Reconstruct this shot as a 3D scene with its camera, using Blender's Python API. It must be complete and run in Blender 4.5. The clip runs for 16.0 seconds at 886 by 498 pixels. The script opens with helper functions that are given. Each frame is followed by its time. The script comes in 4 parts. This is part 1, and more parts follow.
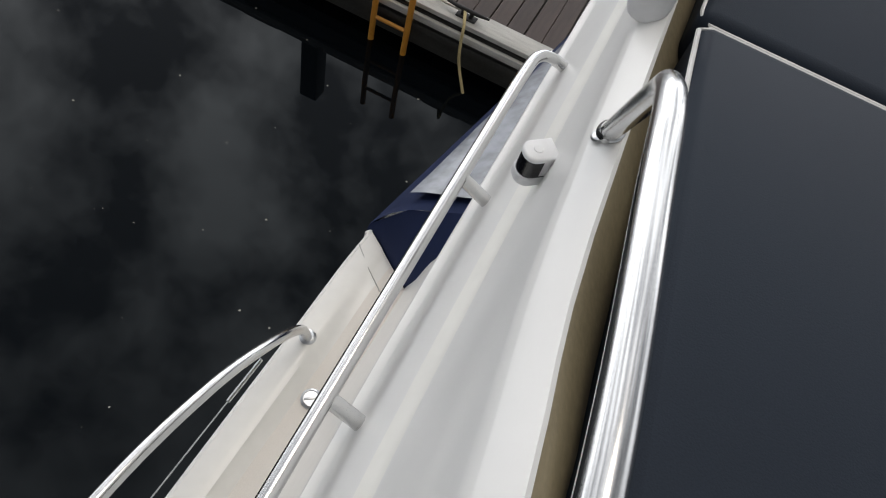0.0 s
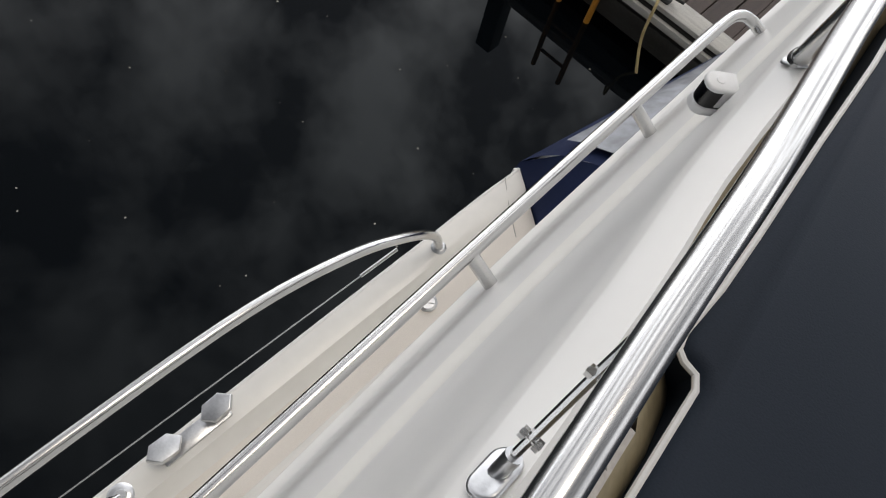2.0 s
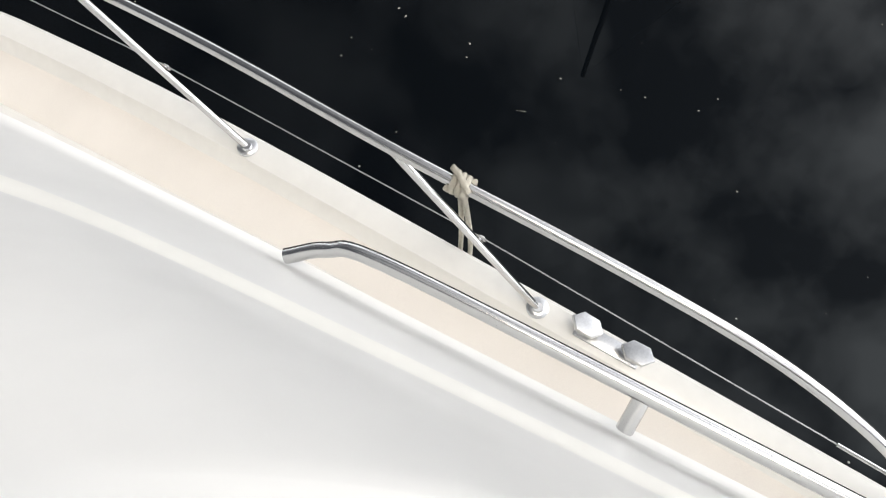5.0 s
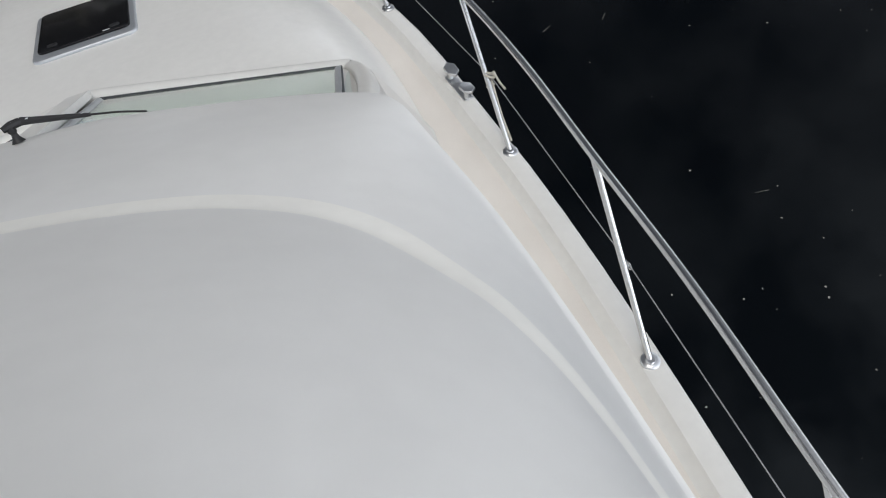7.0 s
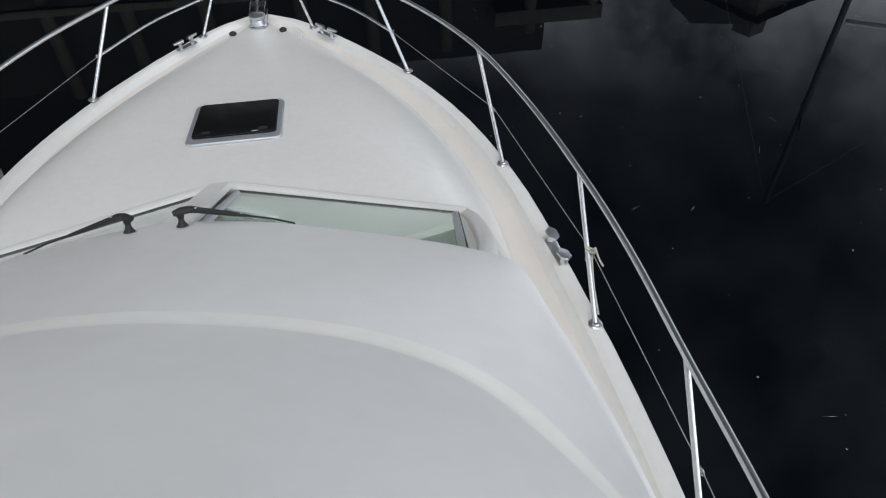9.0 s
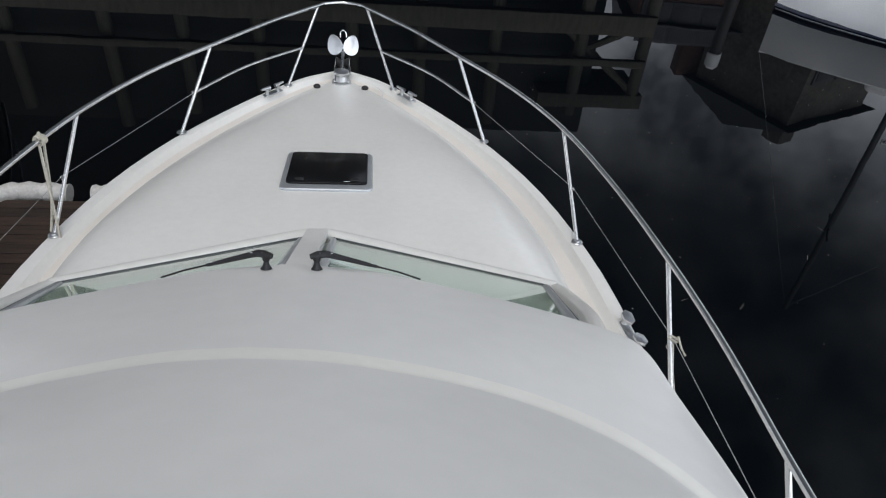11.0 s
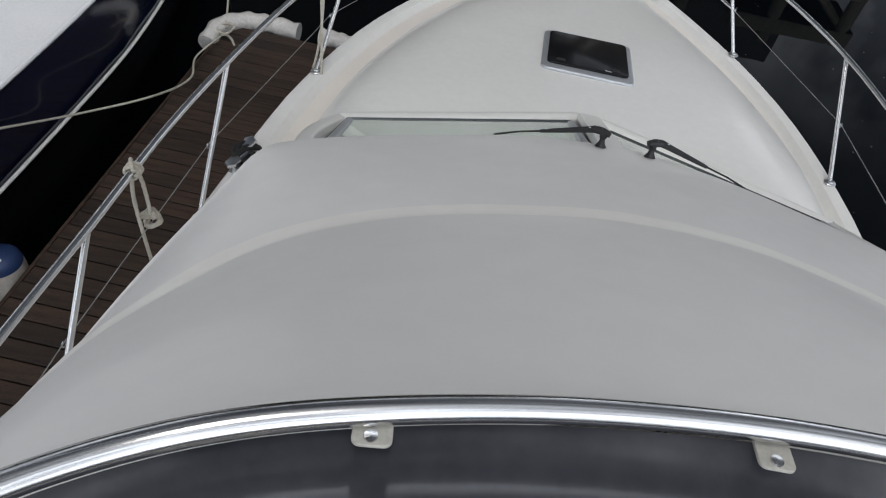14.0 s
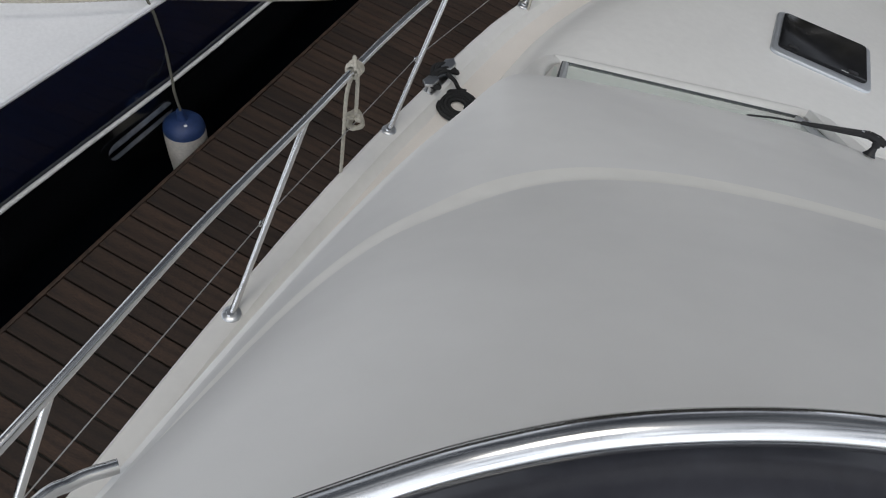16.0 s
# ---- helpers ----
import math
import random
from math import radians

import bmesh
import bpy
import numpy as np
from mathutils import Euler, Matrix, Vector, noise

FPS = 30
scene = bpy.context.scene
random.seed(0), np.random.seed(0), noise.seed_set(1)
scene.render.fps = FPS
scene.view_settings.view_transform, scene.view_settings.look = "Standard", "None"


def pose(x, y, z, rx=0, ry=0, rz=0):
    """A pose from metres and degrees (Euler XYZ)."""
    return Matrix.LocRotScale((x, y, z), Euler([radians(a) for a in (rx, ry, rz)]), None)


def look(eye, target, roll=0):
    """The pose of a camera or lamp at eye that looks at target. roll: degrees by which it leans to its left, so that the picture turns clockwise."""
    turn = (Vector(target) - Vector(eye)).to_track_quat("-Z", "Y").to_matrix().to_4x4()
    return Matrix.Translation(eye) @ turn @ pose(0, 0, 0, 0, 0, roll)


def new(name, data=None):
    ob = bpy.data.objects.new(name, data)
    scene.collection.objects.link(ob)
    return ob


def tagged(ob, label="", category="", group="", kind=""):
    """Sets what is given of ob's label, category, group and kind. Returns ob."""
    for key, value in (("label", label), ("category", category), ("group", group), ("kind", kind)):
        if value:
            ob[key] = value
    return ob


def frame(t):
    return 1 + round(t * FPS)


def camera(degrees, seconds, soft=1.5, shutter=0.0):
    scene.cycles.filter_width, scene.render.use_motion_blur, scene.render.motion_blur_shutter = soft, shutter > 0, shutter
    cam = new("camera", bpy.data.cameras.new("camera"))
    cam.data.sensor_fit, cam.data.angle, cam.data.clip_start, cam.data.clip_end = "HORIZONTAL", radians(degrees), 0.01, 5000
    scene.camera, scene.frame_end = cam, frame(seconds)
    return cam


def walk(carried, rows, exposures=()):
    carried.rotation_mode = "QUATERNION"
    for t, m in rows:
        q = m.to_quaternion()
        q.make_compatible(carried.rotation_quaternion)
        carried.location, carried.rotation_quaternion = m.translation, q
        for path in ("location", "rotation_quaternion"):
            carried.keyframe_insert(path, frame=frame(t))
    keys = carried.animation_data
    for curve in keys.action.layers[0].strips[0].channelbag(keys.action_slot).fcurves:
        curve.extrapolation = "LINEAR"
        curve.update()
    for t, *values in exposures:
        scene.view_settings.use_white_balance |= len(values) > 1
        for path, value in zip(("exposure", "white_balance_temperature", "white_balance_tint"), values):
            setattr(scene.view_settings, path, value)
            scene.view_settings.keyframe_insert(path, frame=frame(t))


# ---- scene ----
# the camera and its walk
cam = camera(67.26, 16.0, soft=1.1)
PATH = [
    (0, 1.1174, -0.7074, 1.9311, 32.367, -11.440, -154.634),
    (0.5, 1.1136, -0.6707, 1.9341, 31.550, -11.319, -151.495),
    (1, 1.1052, -0.6352, 1.9352, 30.196, -10.770, -148.293),
    (1.5, 1.0910, -0.5937, 1.9419, 28.724, -9.830, -143.579),
    (2, 1.0654, -0.5459, 1.9399, 26.840, -9.740, -136.329),
    (2.5, 1.0504, -0.4973, 1.9376, 25.079, -9.128, -127.540),
    (3, 1.0539, -0.4526, 1.9345, 22.260, -9.234, -114.770),
    (3.2, 1.0562, -0.4406, 1.9318, 21.395, -9.320, -111.329),
    (5.3, 0.9818, -0.2863, 1.9701, 20.876, 0.965, -52.168),
    (5.5, 0.9530, -0.2457, 1.9867, 22.235, 1.366, -46.519),
    (6, 0.9103, -0.1496, 2.0359, 26.200, 3.597, -35.794),
    (6.5, 0.8644, -0.0771, 2.0940, 29.764, 5.071, -28.579),
    (7, 0.8235, -0.0404, 2.1494, 35.018, 6.843, -21.846),
    (7.5, 0.7900, -0.0226, 2.1943, 38.671, 6.015, -17.281),
    (8, 0.7699, -0.0137, 2.2311, 41.426, 4.487, -13.987),
    (8.5, 0.7069, -0.0086, 2.2855, 44.110, 2.590, -11.446),
    (11, 0.2481, 0.0000, 2.3527, 51.951, -4.400, -4.475),
    (11.5, 0.0748, -0.0027, 2.3326, 50.863, -4.347, -3.734),
    (12, -0.0336, -0.0257, 2.3100, 47.822, -5.304, -1.622),
    (12.5, -0.0630, -0.0130, 2.2866, 45.814, -6.110, 3.688),
    (13, -0.1576, -0.0282, 2.2759, 44.878, -6.567, 7.016),
    (13.5, -0.3253, -0.0455, 2.2662, 42.980, -5.978, 7.233),
    (14, -0.4260, -0.0743, 2.2464, 41.588, -7.136, 10.661),
    (14.5, -0.4805, -0.0503, 2.2205, 39.696, -8.723, 16.862),
    (15, -0.5521, -0.0603, 2.2014, 38.278, -9.170, 21.013),
    (15.5, -0.6515, -0.0874, 2.1763, 36.610, -8.976, 23.347),
    (16, -0.7561, -0.1277, 2.1277, 34.848, -9.618, 26.894),
]
walk(cam, [(row[0], pose(*row[1:])) for row in PATH],
     exposures=[(0, -0.16, 7120, 11), (2.0, -0.22, 7250, 12), (3.2, -0.04, 7250, 12), (5.3, 0.50, 7200, 11), (6.0, 0.21, 7000, 11), (7.0, -0.02, 6730, 10), (8.5, -0.06, 6560, 10), (11.0, -0.02, 6600, 10), (12.5, -0.09, 6660, 10), (14.0, -0.20, 6660, 10), (16.0, -0.25, 6680, 10)])

# ---- world and sun: a bright overcast sky with broken cloud ----
SUN_DIR = Vector((-0.09, -0.20, 0.97)).normalized()
BRIGHT_DIR = Vector((0.38, -0.80, 0.42)).normalized()
SUN_EL, SUN_AZ = math.asin(SUN_DIR.z), math.atan2(SUN_DIR.x, SUN_DIR.y)
world = bpy.data.worlds.new("overcast_sky")
scene.world = world
world.use_nodes = True
wn, wl = world.node_tree.nodes, world.node_tree.links
wn.clear()
w_out, w_bg = wn.new("ShaderNodeOutputWorld"), wn.new("ShaderNodeBackground")
w_sky = wn.new("ShaderNodeTexSky")
w_sky.sky_type, w_sky.sun_disc, w_sky.sun_elevation, w_sky.sun_rotation = "NISHITA", False, SUN_EL, SUN_AZ
w_gain = wn.new("ShaderNodeVectorMath")
w_gain.operation = "SCALE"
w_gain.inputs["Scale"].default_value = 0.10
w_co = wn.new("ShaderNodeTexCoord")
w_n = wn.new("ShaderNodeTexNoise")
w_n.inputs["Scale"].default_value, w_n.inputs["Detail"].default_value, w_n.inputs["Roughness"].default_value = 5.6, 7.0, 0.54
w_n.inputs["Distortion"].default_value = 0.08
w_ramp = wn.new("ShaderNodeValToRGB")
w_ramp.color_ramp.elements[0].position, w_ramp.color_ramp.elements[0].color = 0.38, (0.22, 0.24, 0.28, 1)
w_ramp.color_ramp.elements[1].position, w_ramp.color_ramp.elements[1].color = 0.63, (1.24, 1.33, 1.48, 1)
w_mix = wn.new("ShaderNodeMix")
w_mix.data_type = "RGBA"
w_mix.inputs["Factor"].default_value = 0.94
wl.new(w_co.outputs["Generated"], w_n.inputs["Vector"])
wl.new(w_n.outputs["Fac"], w_ramp.inputs["Fac"])
wl.new(w_sky.outputs["Color"], w_gain.inputs[0])
wl.new(w_gain.outputs["Vector"], w_mix.inputs["A"])
# cloud is brighter towards the hidden sun and heavy on the far side
w_dot = wn.new("ShaderNodeVectorMath")
w_dot.operation = "DOT_PRODUCT"
w_dot.inputs[1].default_value = BRIGHT_DIR
wl.new(w_co.outputs["Generated"], w_dot.inputs[0])
w_half = wn.new("ShaderNodeMath")
w_half.operation, w_half.inputs[1].default_value, w_half.inputs[2].default_value = "MULTIPLY_ADD", 0.5, 0.5
wl.new(w_dot.outputs["Value"], w_half.inputs[0])
w_pow = wn.new("ShaderNodeMath")
w_pow.operation, w_pow.inputs[1].default_value = "POWER", 5.0
wl.new(w_half.outputs[0], w_pow.inputs[0])
w_glow = wn.new("ShaderNodeMath")
w_glow.operation, w_glow.inputs[1].default_value, w_glow.inputs[2].default_value = "MULTIPLY_ADD", 2.75, 0.12
wl.new(w_pow.outputs[0], w_glow.inputs[0])
# the cloud base thins to a paler rim above the horizon
w_sep = wn.new("ShaderNodeSeparateXYZ")
wl.new(w_co.outputs["Generated"], w_sep.inputs[0])
w_rim = wn.new("ShaderNodeMapRange")
w_rim.inputs["From Min"].default_value, w_rim.inputs["From Max"].default_value = 0.50, 0.0
w_rim.inputs["To Min"].default_value, w_rim.inputs["To Max"].default_value = 0.0, 2.5
wl.new(w_sep.outputs["Z"], w_rim.inputs["Value"])
w_sum = wn.new("ShaderNodeMath")
wl.new(w_glow.outputs[0], w_sum.inputs[0])
wl.new(w_rim.outputs["Result"], w_sum.inputs[1])
w_cloud = wn.new("ShaderNodeVectorMath")
w_cloud.operation = "SCALE"
wl.new(w_ramp.outputs["Color"], w_cloud.inputs[0])
wl.new(w_sum.outputs[0], w_cloud.inputs["Scale"])
wl.new(w_cloud.outputs["Vector"], w_mix.inputs["B"])
wl.new(w_mix.outputs["Result"], w_bg.inputs["Color"])
w_bg.inputs["Strength"].default_value = 1.0
wl.new(w_bg.outputs["Background"], w_out.inputs["Surface"])

sun_data = bpy.data.lights.new("sun", "SUN")
sun_data.energy, sun_data.angle, sun_data.color = 0.74, radians(24), (1.0, 0.96, 0.9)
sun = new("sun", sun_data)
sun.matrix_world = look(SUN_DIR * 30, (0, 0, 0))

# ---- materials ----
def material(name, color, rough=0.5, metal=0.0, var=0.08, scale=6.0, fine=60.0, bump=0.0, coat=0.0, stretch=(1, 1, 1), dark=None, spec=0.5):
    """A surface with tone that varies at two scales, and a fine relief."""
    m = bpy.data.materials.new(name)
    m.use_nodes = True
    n, l = m.node_tree.nodes, m.node_tree.links
    b = n["Principled BSDF"]
    co = n.new("ShaderNodeTexCoord")
    mp = n.new("ShaderNodeMapping")
    mp.inputs["Scale"].default_value = stretch
    l.new(co.outputs["Object"], mp.inputs["Vector"])
    big, small = n.new("ShaderNodeTexNoise"), n.new("ShaderNodeTexNoise")
    big.inputs["Scale"].default_value, big.inputs["Detail"].default_value = scale, 4
    small.inputs["Scale"].default_value, small.inputs["Detail"].default_value = fine, 3
    for t in (big, small):
        l.new(mp.outputs["Vector"], t.inputs["Vector"])
    add = n.new("ShaderNodeMath")
    add.operation = "ADD"
    l.new(big.outputs["Fac"], add.inputs[0])
    l.new(small.outputs["Fac"], add.inputs[1])
    ramp = n.new("ShaderNodeValToRGB")
    half = n.new("ShaderNodeMath")
    half.operation, half.inputs[1].default_value = "MULTIPLY", 0.5
    l.new(add.outputs[0], half.inputs[0])
    l.new(half.outputs[0], ramp.inputs["Fac"])
    lo = dark if dark else [c * (1 - var) for c in color]
    hi = [min(1, c * (1 + var)) for c in color]
    ramp.color_ramp.elements[0].position, ramp.color_ramp.elements[0].color = 0.35, (*lo, 1)
    ramp.color_ramp.elements[1].position, ramp.color_ramp.elements[1].color = 0.65, (*hi, 1)
    l.new(ramp.outputs["Color"], b.inputs["Base Color"])
    b.inputs["Roughness"].default_value, b.inputs["Metallic"].default_value = rough, metal
    b.inputs["Coat Weight"].default_value, b.inputs["Coat Roughness"].default_value = coat, 0.08
    b.inputs["Specular IOR Level"].default_value = spec
    if bump:
        bp = n.new("ShaderNodeBump")
        bp.inputs["Strength"].default_value, bp.inputs["Distance"].default_value = bump, 0.004
        l.new(small.outputs["Fac"], bp.inputs["Height"])
        l.new(bp.outputs["Normal"], b.inputs["Normal"])
    return m


def add_random(m, amount):
    """Pieces differ in tone from one another."""
    n, l = m.node_tree.nodes, m.node_tree.links
    b = n["Principled BSDF"]
    src = b.inputs["Base Color"].links[0].from_socket
    info, hsv = n.new("ShaderNodeObjectInfo"), n.new("ShaderNodeHueSaturation")
    rng = n.new("ShaderNodeMapRange")
    rng.inputs["To Min"].default_value, rng.inputs["To Max"].default_value = 1 - amount, 1 + amount
    l.new(info.outputs["Random"], rng.inputs["Value"])
    l.new(rng.outputs["Result"], hsv.inputs["Value"])
    l.new(src, hsv.inputs["Color"])
    l.new(hsv.outputs["Color"], b.inputs["Base Color"])
    return m


def speckle(m, scale, cut, tone):
    """Small dark specks of dirt on a surface."""
    n, l = m.node_tree.nodes, m.node_tree.links
    b = n["Principled BSDF"]
    src = b.inputs["Base Color"].links[0].from_socket
    co, no = n.new("ShaderNodeTexCoord"), n.new("ShaderNodeTexNoise")
    no.inputs["Scale"].default_value, no.inputs["Detail"].default_value = scale, 2
    gt = n.new("ShaderNodeMath")
    gt.operation, gt.inputs[1].default_value = "GREATER_THAN", cut
    mx = n.new("ShaderNodeMix")
    mx.data_type = "RGBA"
    mx.inputs["B"].default_value = (*tone, 1)
    l.new(co.outputs["Object"], no.inputs["Vector"])
    l.new(no.outputs["Fac"], gt.inputs[0])
    l.new(gt.outputs[0], mx.inputs["Factor"])
    l.new(src, mx.inputs["A"])
    l.new(mx.outputs["Result"], b.inputs["Base Color"])
    return m


GEL = material("white_gelcoat", (0.76, 0.748, 0.712), 0.32, var=0.03, scale=2.5, fine=25, coat=0.25)
# lighter than GEL_FACET, so the ledge's highlight is partly in this colour
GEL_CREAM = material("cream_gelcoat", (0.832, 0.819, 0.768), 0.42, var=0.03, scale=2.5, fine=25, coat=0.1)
GEL_DECK = material("cream_deck_gelcoat", (0.76, 0.714, 0.655), 0.55, var=0.05, scale=4, fine=350, bump=0.12)
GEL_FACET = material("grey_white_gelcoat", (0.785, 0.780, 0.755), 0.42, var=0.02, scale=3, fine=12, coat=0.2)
LEDGE = speckle(material("stained_grey_ledge", (0.38, 0.355, 0.325), 0.6, var=0.18, scale=18, fine=160, bump=0.2), 150, 0.69, (0.03, 0.028, 0.025))
OLIVE = material("olive_lining_vinyl", (0.25, 0.205, 0.125), 0.55, var=0.15, scale=8, fine=120, bump=0.1)
STEEL = material("polished_stainless", (0.60, 0.60, 0.595), 0.19, metal=1, var=0.015, scale=3, fine=30)
CHROME = material("dull_cast_chrome", (0.60, 0.61, 0.62), 0.28, metal=1, var=0.1, scale=20, fine=160, bump=0.05)
# spars seen against the sky: their backlit darkness is put into the colour
SPAR = material("silhouette_toned_spar", (0.06, 0.06, 0.065), 0.5, metal=0.3, var=0.15)
ALU = material("anodised_aluminium", (0.52, 0.54, 0.56), 0.42, metal=0.7, var=0.06, scale=12, fine=200)
WIRE = material("wire_rope", (0.42, 0.42, 0.42), 0.35, metal=0.9, var=0.1, fine=400)
ACRYLIC = material("smoked_acrylic", (0.055, 0.056, 0.066), 0.12, var=0.2, scale=4, fine=40, spec=0.6)
HATCH = material("black_hatch_acrylic", (0.006, 0.006, 0.007), 0.16, var=0.3, scale=5, fine=60, spec=0.2)
BLACK = material("black_plastic", (0.012, 0.012, 0.013), 0.5, var=0.25, scale=20, fine=200, bump=0.1)
RUBBER = material("black_rubber", (0.018, 0.018, 0.018), 0.75, var=0.2, scale=20, fine=200)
VINYL = material("navy_slate_vinyl", (0.0150, 0.0215, 0.0325), 0.6, var=0.12, scale=2.5, fine=500, bump=0.08, spec=0.14)
PIPING = material("white_piping", (0.72, 0.72, 0.70), 0.45, var=0.06, scale=20, fine=200)
CANVAS = material("navy_canvas", (0.009, 0.017, 0.055), 0.8, var=0.2, scale=5, fine=600, bump=0.25, spec=0.2)
CLEAR = material("clear_vinyl_window", (0.20, 0.215, 0.24), 0.22, var=0.3, scale=5, fine=20, spec=0.6)
ROPE = material("worn_white_rope", (0.48, 0.45, 0.38), 0.85, var=0.25, scale=60, fine=500, bump=0.6)
ROPE_Y = material("yellowed_rope", (0.50, 0.40, 0.20), 0.85, var=0.2, scale=60, fine=500, bump=0.6)
ROPE_D = material("weed_darkened_rope", (0.13, 0.125, 0.095), 0.85, var=0.3, scale=60, fine=500, bump=0.6)
ROPE_B = material("black_rope", (0.012, 0.012, 0.012), 0.8, var=0.3, scale=60, fine=500, bump=0.6)
TEAK = add_random(material("weathered_brown_plank", (0.031, 0.0172, 0.0105), 0.7, var=0.8, scale=3, fine=60, bump=0.35, stretch=(1, 9, 3)), 0.38)
TEAK_Y = add_random(material("weathered_brown_plank_aft", (0.042, 0.027, 0.022), 0.7, var=0.4, scale=3, fine=60, bump=0.35, stretch=(9, 1, 3)), 0.2)
EDGE = material("bleached_edge_board", (0.42, 0.41, 0.38), 0.7, var=0.2, scale=5, fine=90, bump=0.3, stretch=(1, 7, 7))
FASCIA = material("dark_wet_timber", (0.022, 0.021, 0.018), 0.55, var=0.4, scale=4, fine=60, bump=0.3)
PILE = material("weed_stained_pile", (0.085, 0.075, 0.055), 0.8, var=0.4, scale=3, fine=50, bump=0.4, stretch=(4, 4, 1))
QUAY = material("dark_quay_wall", (0.018, 0.018, 0.016), 0.85, var=0.4, scale=1.2, fine=18, bump=0.4)
STONE = material("rubble_stone", (0.10, 0.09, 0.075), 0.85, var=0.4, scale=1.5, fine=9, bump=0.4)
BRICK = material("red_brick", (0.08, 0.04, 0.03), 0.85, var=0.35, scale=1.5, fine=12, bump=0.3)
SLATE = material("grey_slate_roof", (0.05, 0.05, 0.055), 0.6, var=0.25, scale=2, fine=20, bump=0.3)
ORANGE = material("orange_plastic", (0.55, 0.24, 0.035), 0.45, var=0.15, scale=9, fine=90)
HULL_B = material("navy_hull_paint", (0.0035, 0.0068, 0.022), 0.14, var=0.15, scale=2, fine=20, coat=0.5)
HULL_K = material("black_hull_paint", (0.006, 0.006, 0.007), 0.2, var=0.2, scale=2, fine=20, coat=0.3)
WHITE = material("white_deck_paint", (0.76, 0.76, 0.76), 0.45, var=0.05, scale=3, fine=60)
FENDER = material("scuffed_white_fender", (0.62, 0.57, 0.50), 0.5, var=0.16, scale=9, fine=60)
FENDER_B = material("blue_fender_end", (0.014, 0.036, 0.115), 0.5, var=0.2, scale=9, fine=60)
SHEET = material("crumpled_white_pvc", (0.56, 0.54, 0.51), 0.55, var=0.18, scale=9, fine=50, bump=0.4)
GLOSSB = material("black_lens", (0.004, 0.004, 0.006), 0.06, var=0.2, spec=0.7)
LINING = material("pale_window_blind", (0.62, 0.66, 0.62), 0.7, var=0.06, scale=5, fine=80)
GASKET = material("dark_grey_gasket", (0.05, 0.055, 0.06), 0.6, var=0.2, fine=200)
FLECK = material("floating_debris", (0.27, 0.265, 0.235), 0.8, var=0.3, scale=40, fine=300)
BRACKET = material("dull_cream_bracket", (0.40, 0.385, 0.34), 0.5, var=0.12, scale=40, fine=300)

GLASS = bpy.data.materials.new("windscreen_glass")
GLASS.use_nodes = True
_g = GLASS.node_tree.nodes["Principled BSDF"]
_g.inputs["Base Color"].default_value = (0.80, 0.90, 0.86, 1)
_g.inputs["Roughness"].default_value, _g.inputs["IOR"].default_value, _g.inputs["Transmission Weight"].default_value = 0.02, 1.45, 1.0

WATER = bpy.data.materials.new("still_dark_water")
WATER.use_nodes = True
_n, _l = WATER.node_tree.nodes, WATER.node_tree.links
_w = _n["Principled BSDF"]
_w.inputs["Specular Tint"].default_value = (0.90, 0.98, 1.0, 1)
_w.inputs["Roughness"].default_value, _w.inputs["IOR"].default_value = 0.015, 1.265
_co, _ns, _ns2, _bp = _n.new("ShaderNodeTexCoord"), _n.new("ShaderNodeTexNoise"), _n.new("ShaderNodeTexNoise"), _n.new("ShaderNodeBump")
_ns.inputs["Scale"].default_value, _ns.inputs["Detail"].default_value = 0.9, 3
_ns2.inputs["Scale"].default_value = 0.35
_rp = _n.new("ShaderNodeValToRGB")
_rp.color_ramp.elements[0].color, _rp.color_ramp.elements[1].color = (0.0012, 0.0019, 0.0028, 1), (0.0022, 0.0033, 0.0046, 1)
_bp.inputs["Strength"].default_value, _bp.inputs["Distance"].default_value = 0.05, 0.03
for _t in (_ns, _ns2):
    _l.new(_co.outputs["Object"], _t.inputs["Vector"])
_l.new(_ns2.outputs["Fac"], _rp.inputs["Fac"])
_l.new(_rp.outputs["Color"], _w.inputs["Base Color"])
_l.new(_ns.outputs["Fac"], _bp.inputs["Height"])
_l.new(_bp.outputs["Normal"], _w.inputs["Normal"])


# ---- building helpers ----
def thing(name, at, label, category, group="", kind=""):
    ob = new(name)
    ob.empty_display_size = 0.1
    ob.location = at
    bpy.context.view_layer.update()
    return tagged(ob, label, category, group, kind)


def part(name, bm, mat, parent=None, label="", smooth=True):
    """Links a bmesh, given in world places, as one mesh object under a thing or a part."""
    me = bpy.data.meshes.new(name)
    bmesh.ops.recalc_face_normals(bm, faces=bm.faces)
    bm.to_mesh(me)
    bm.free()
    if smooth:
        me.shade_smooth()
        me.set_sharp_from_angle(angle=radians(38))
    me.materials.append(mat)
    ob = new(name, me)
    if parent:
        ob.parent = parent
        at = Vector((0, 0, 0))
        p = parent
        while p:
            at += p.location
            p = p.parent
        me.transform(Matrix.Translation(-at))
    if label:
        ob["label"] = label
    return ob


def single(name, bm, mat, label, category, group="", kind="", smooth=True):
    return tagged(part(name, bm, mat, None, "", smooth), label, category, group, kind)


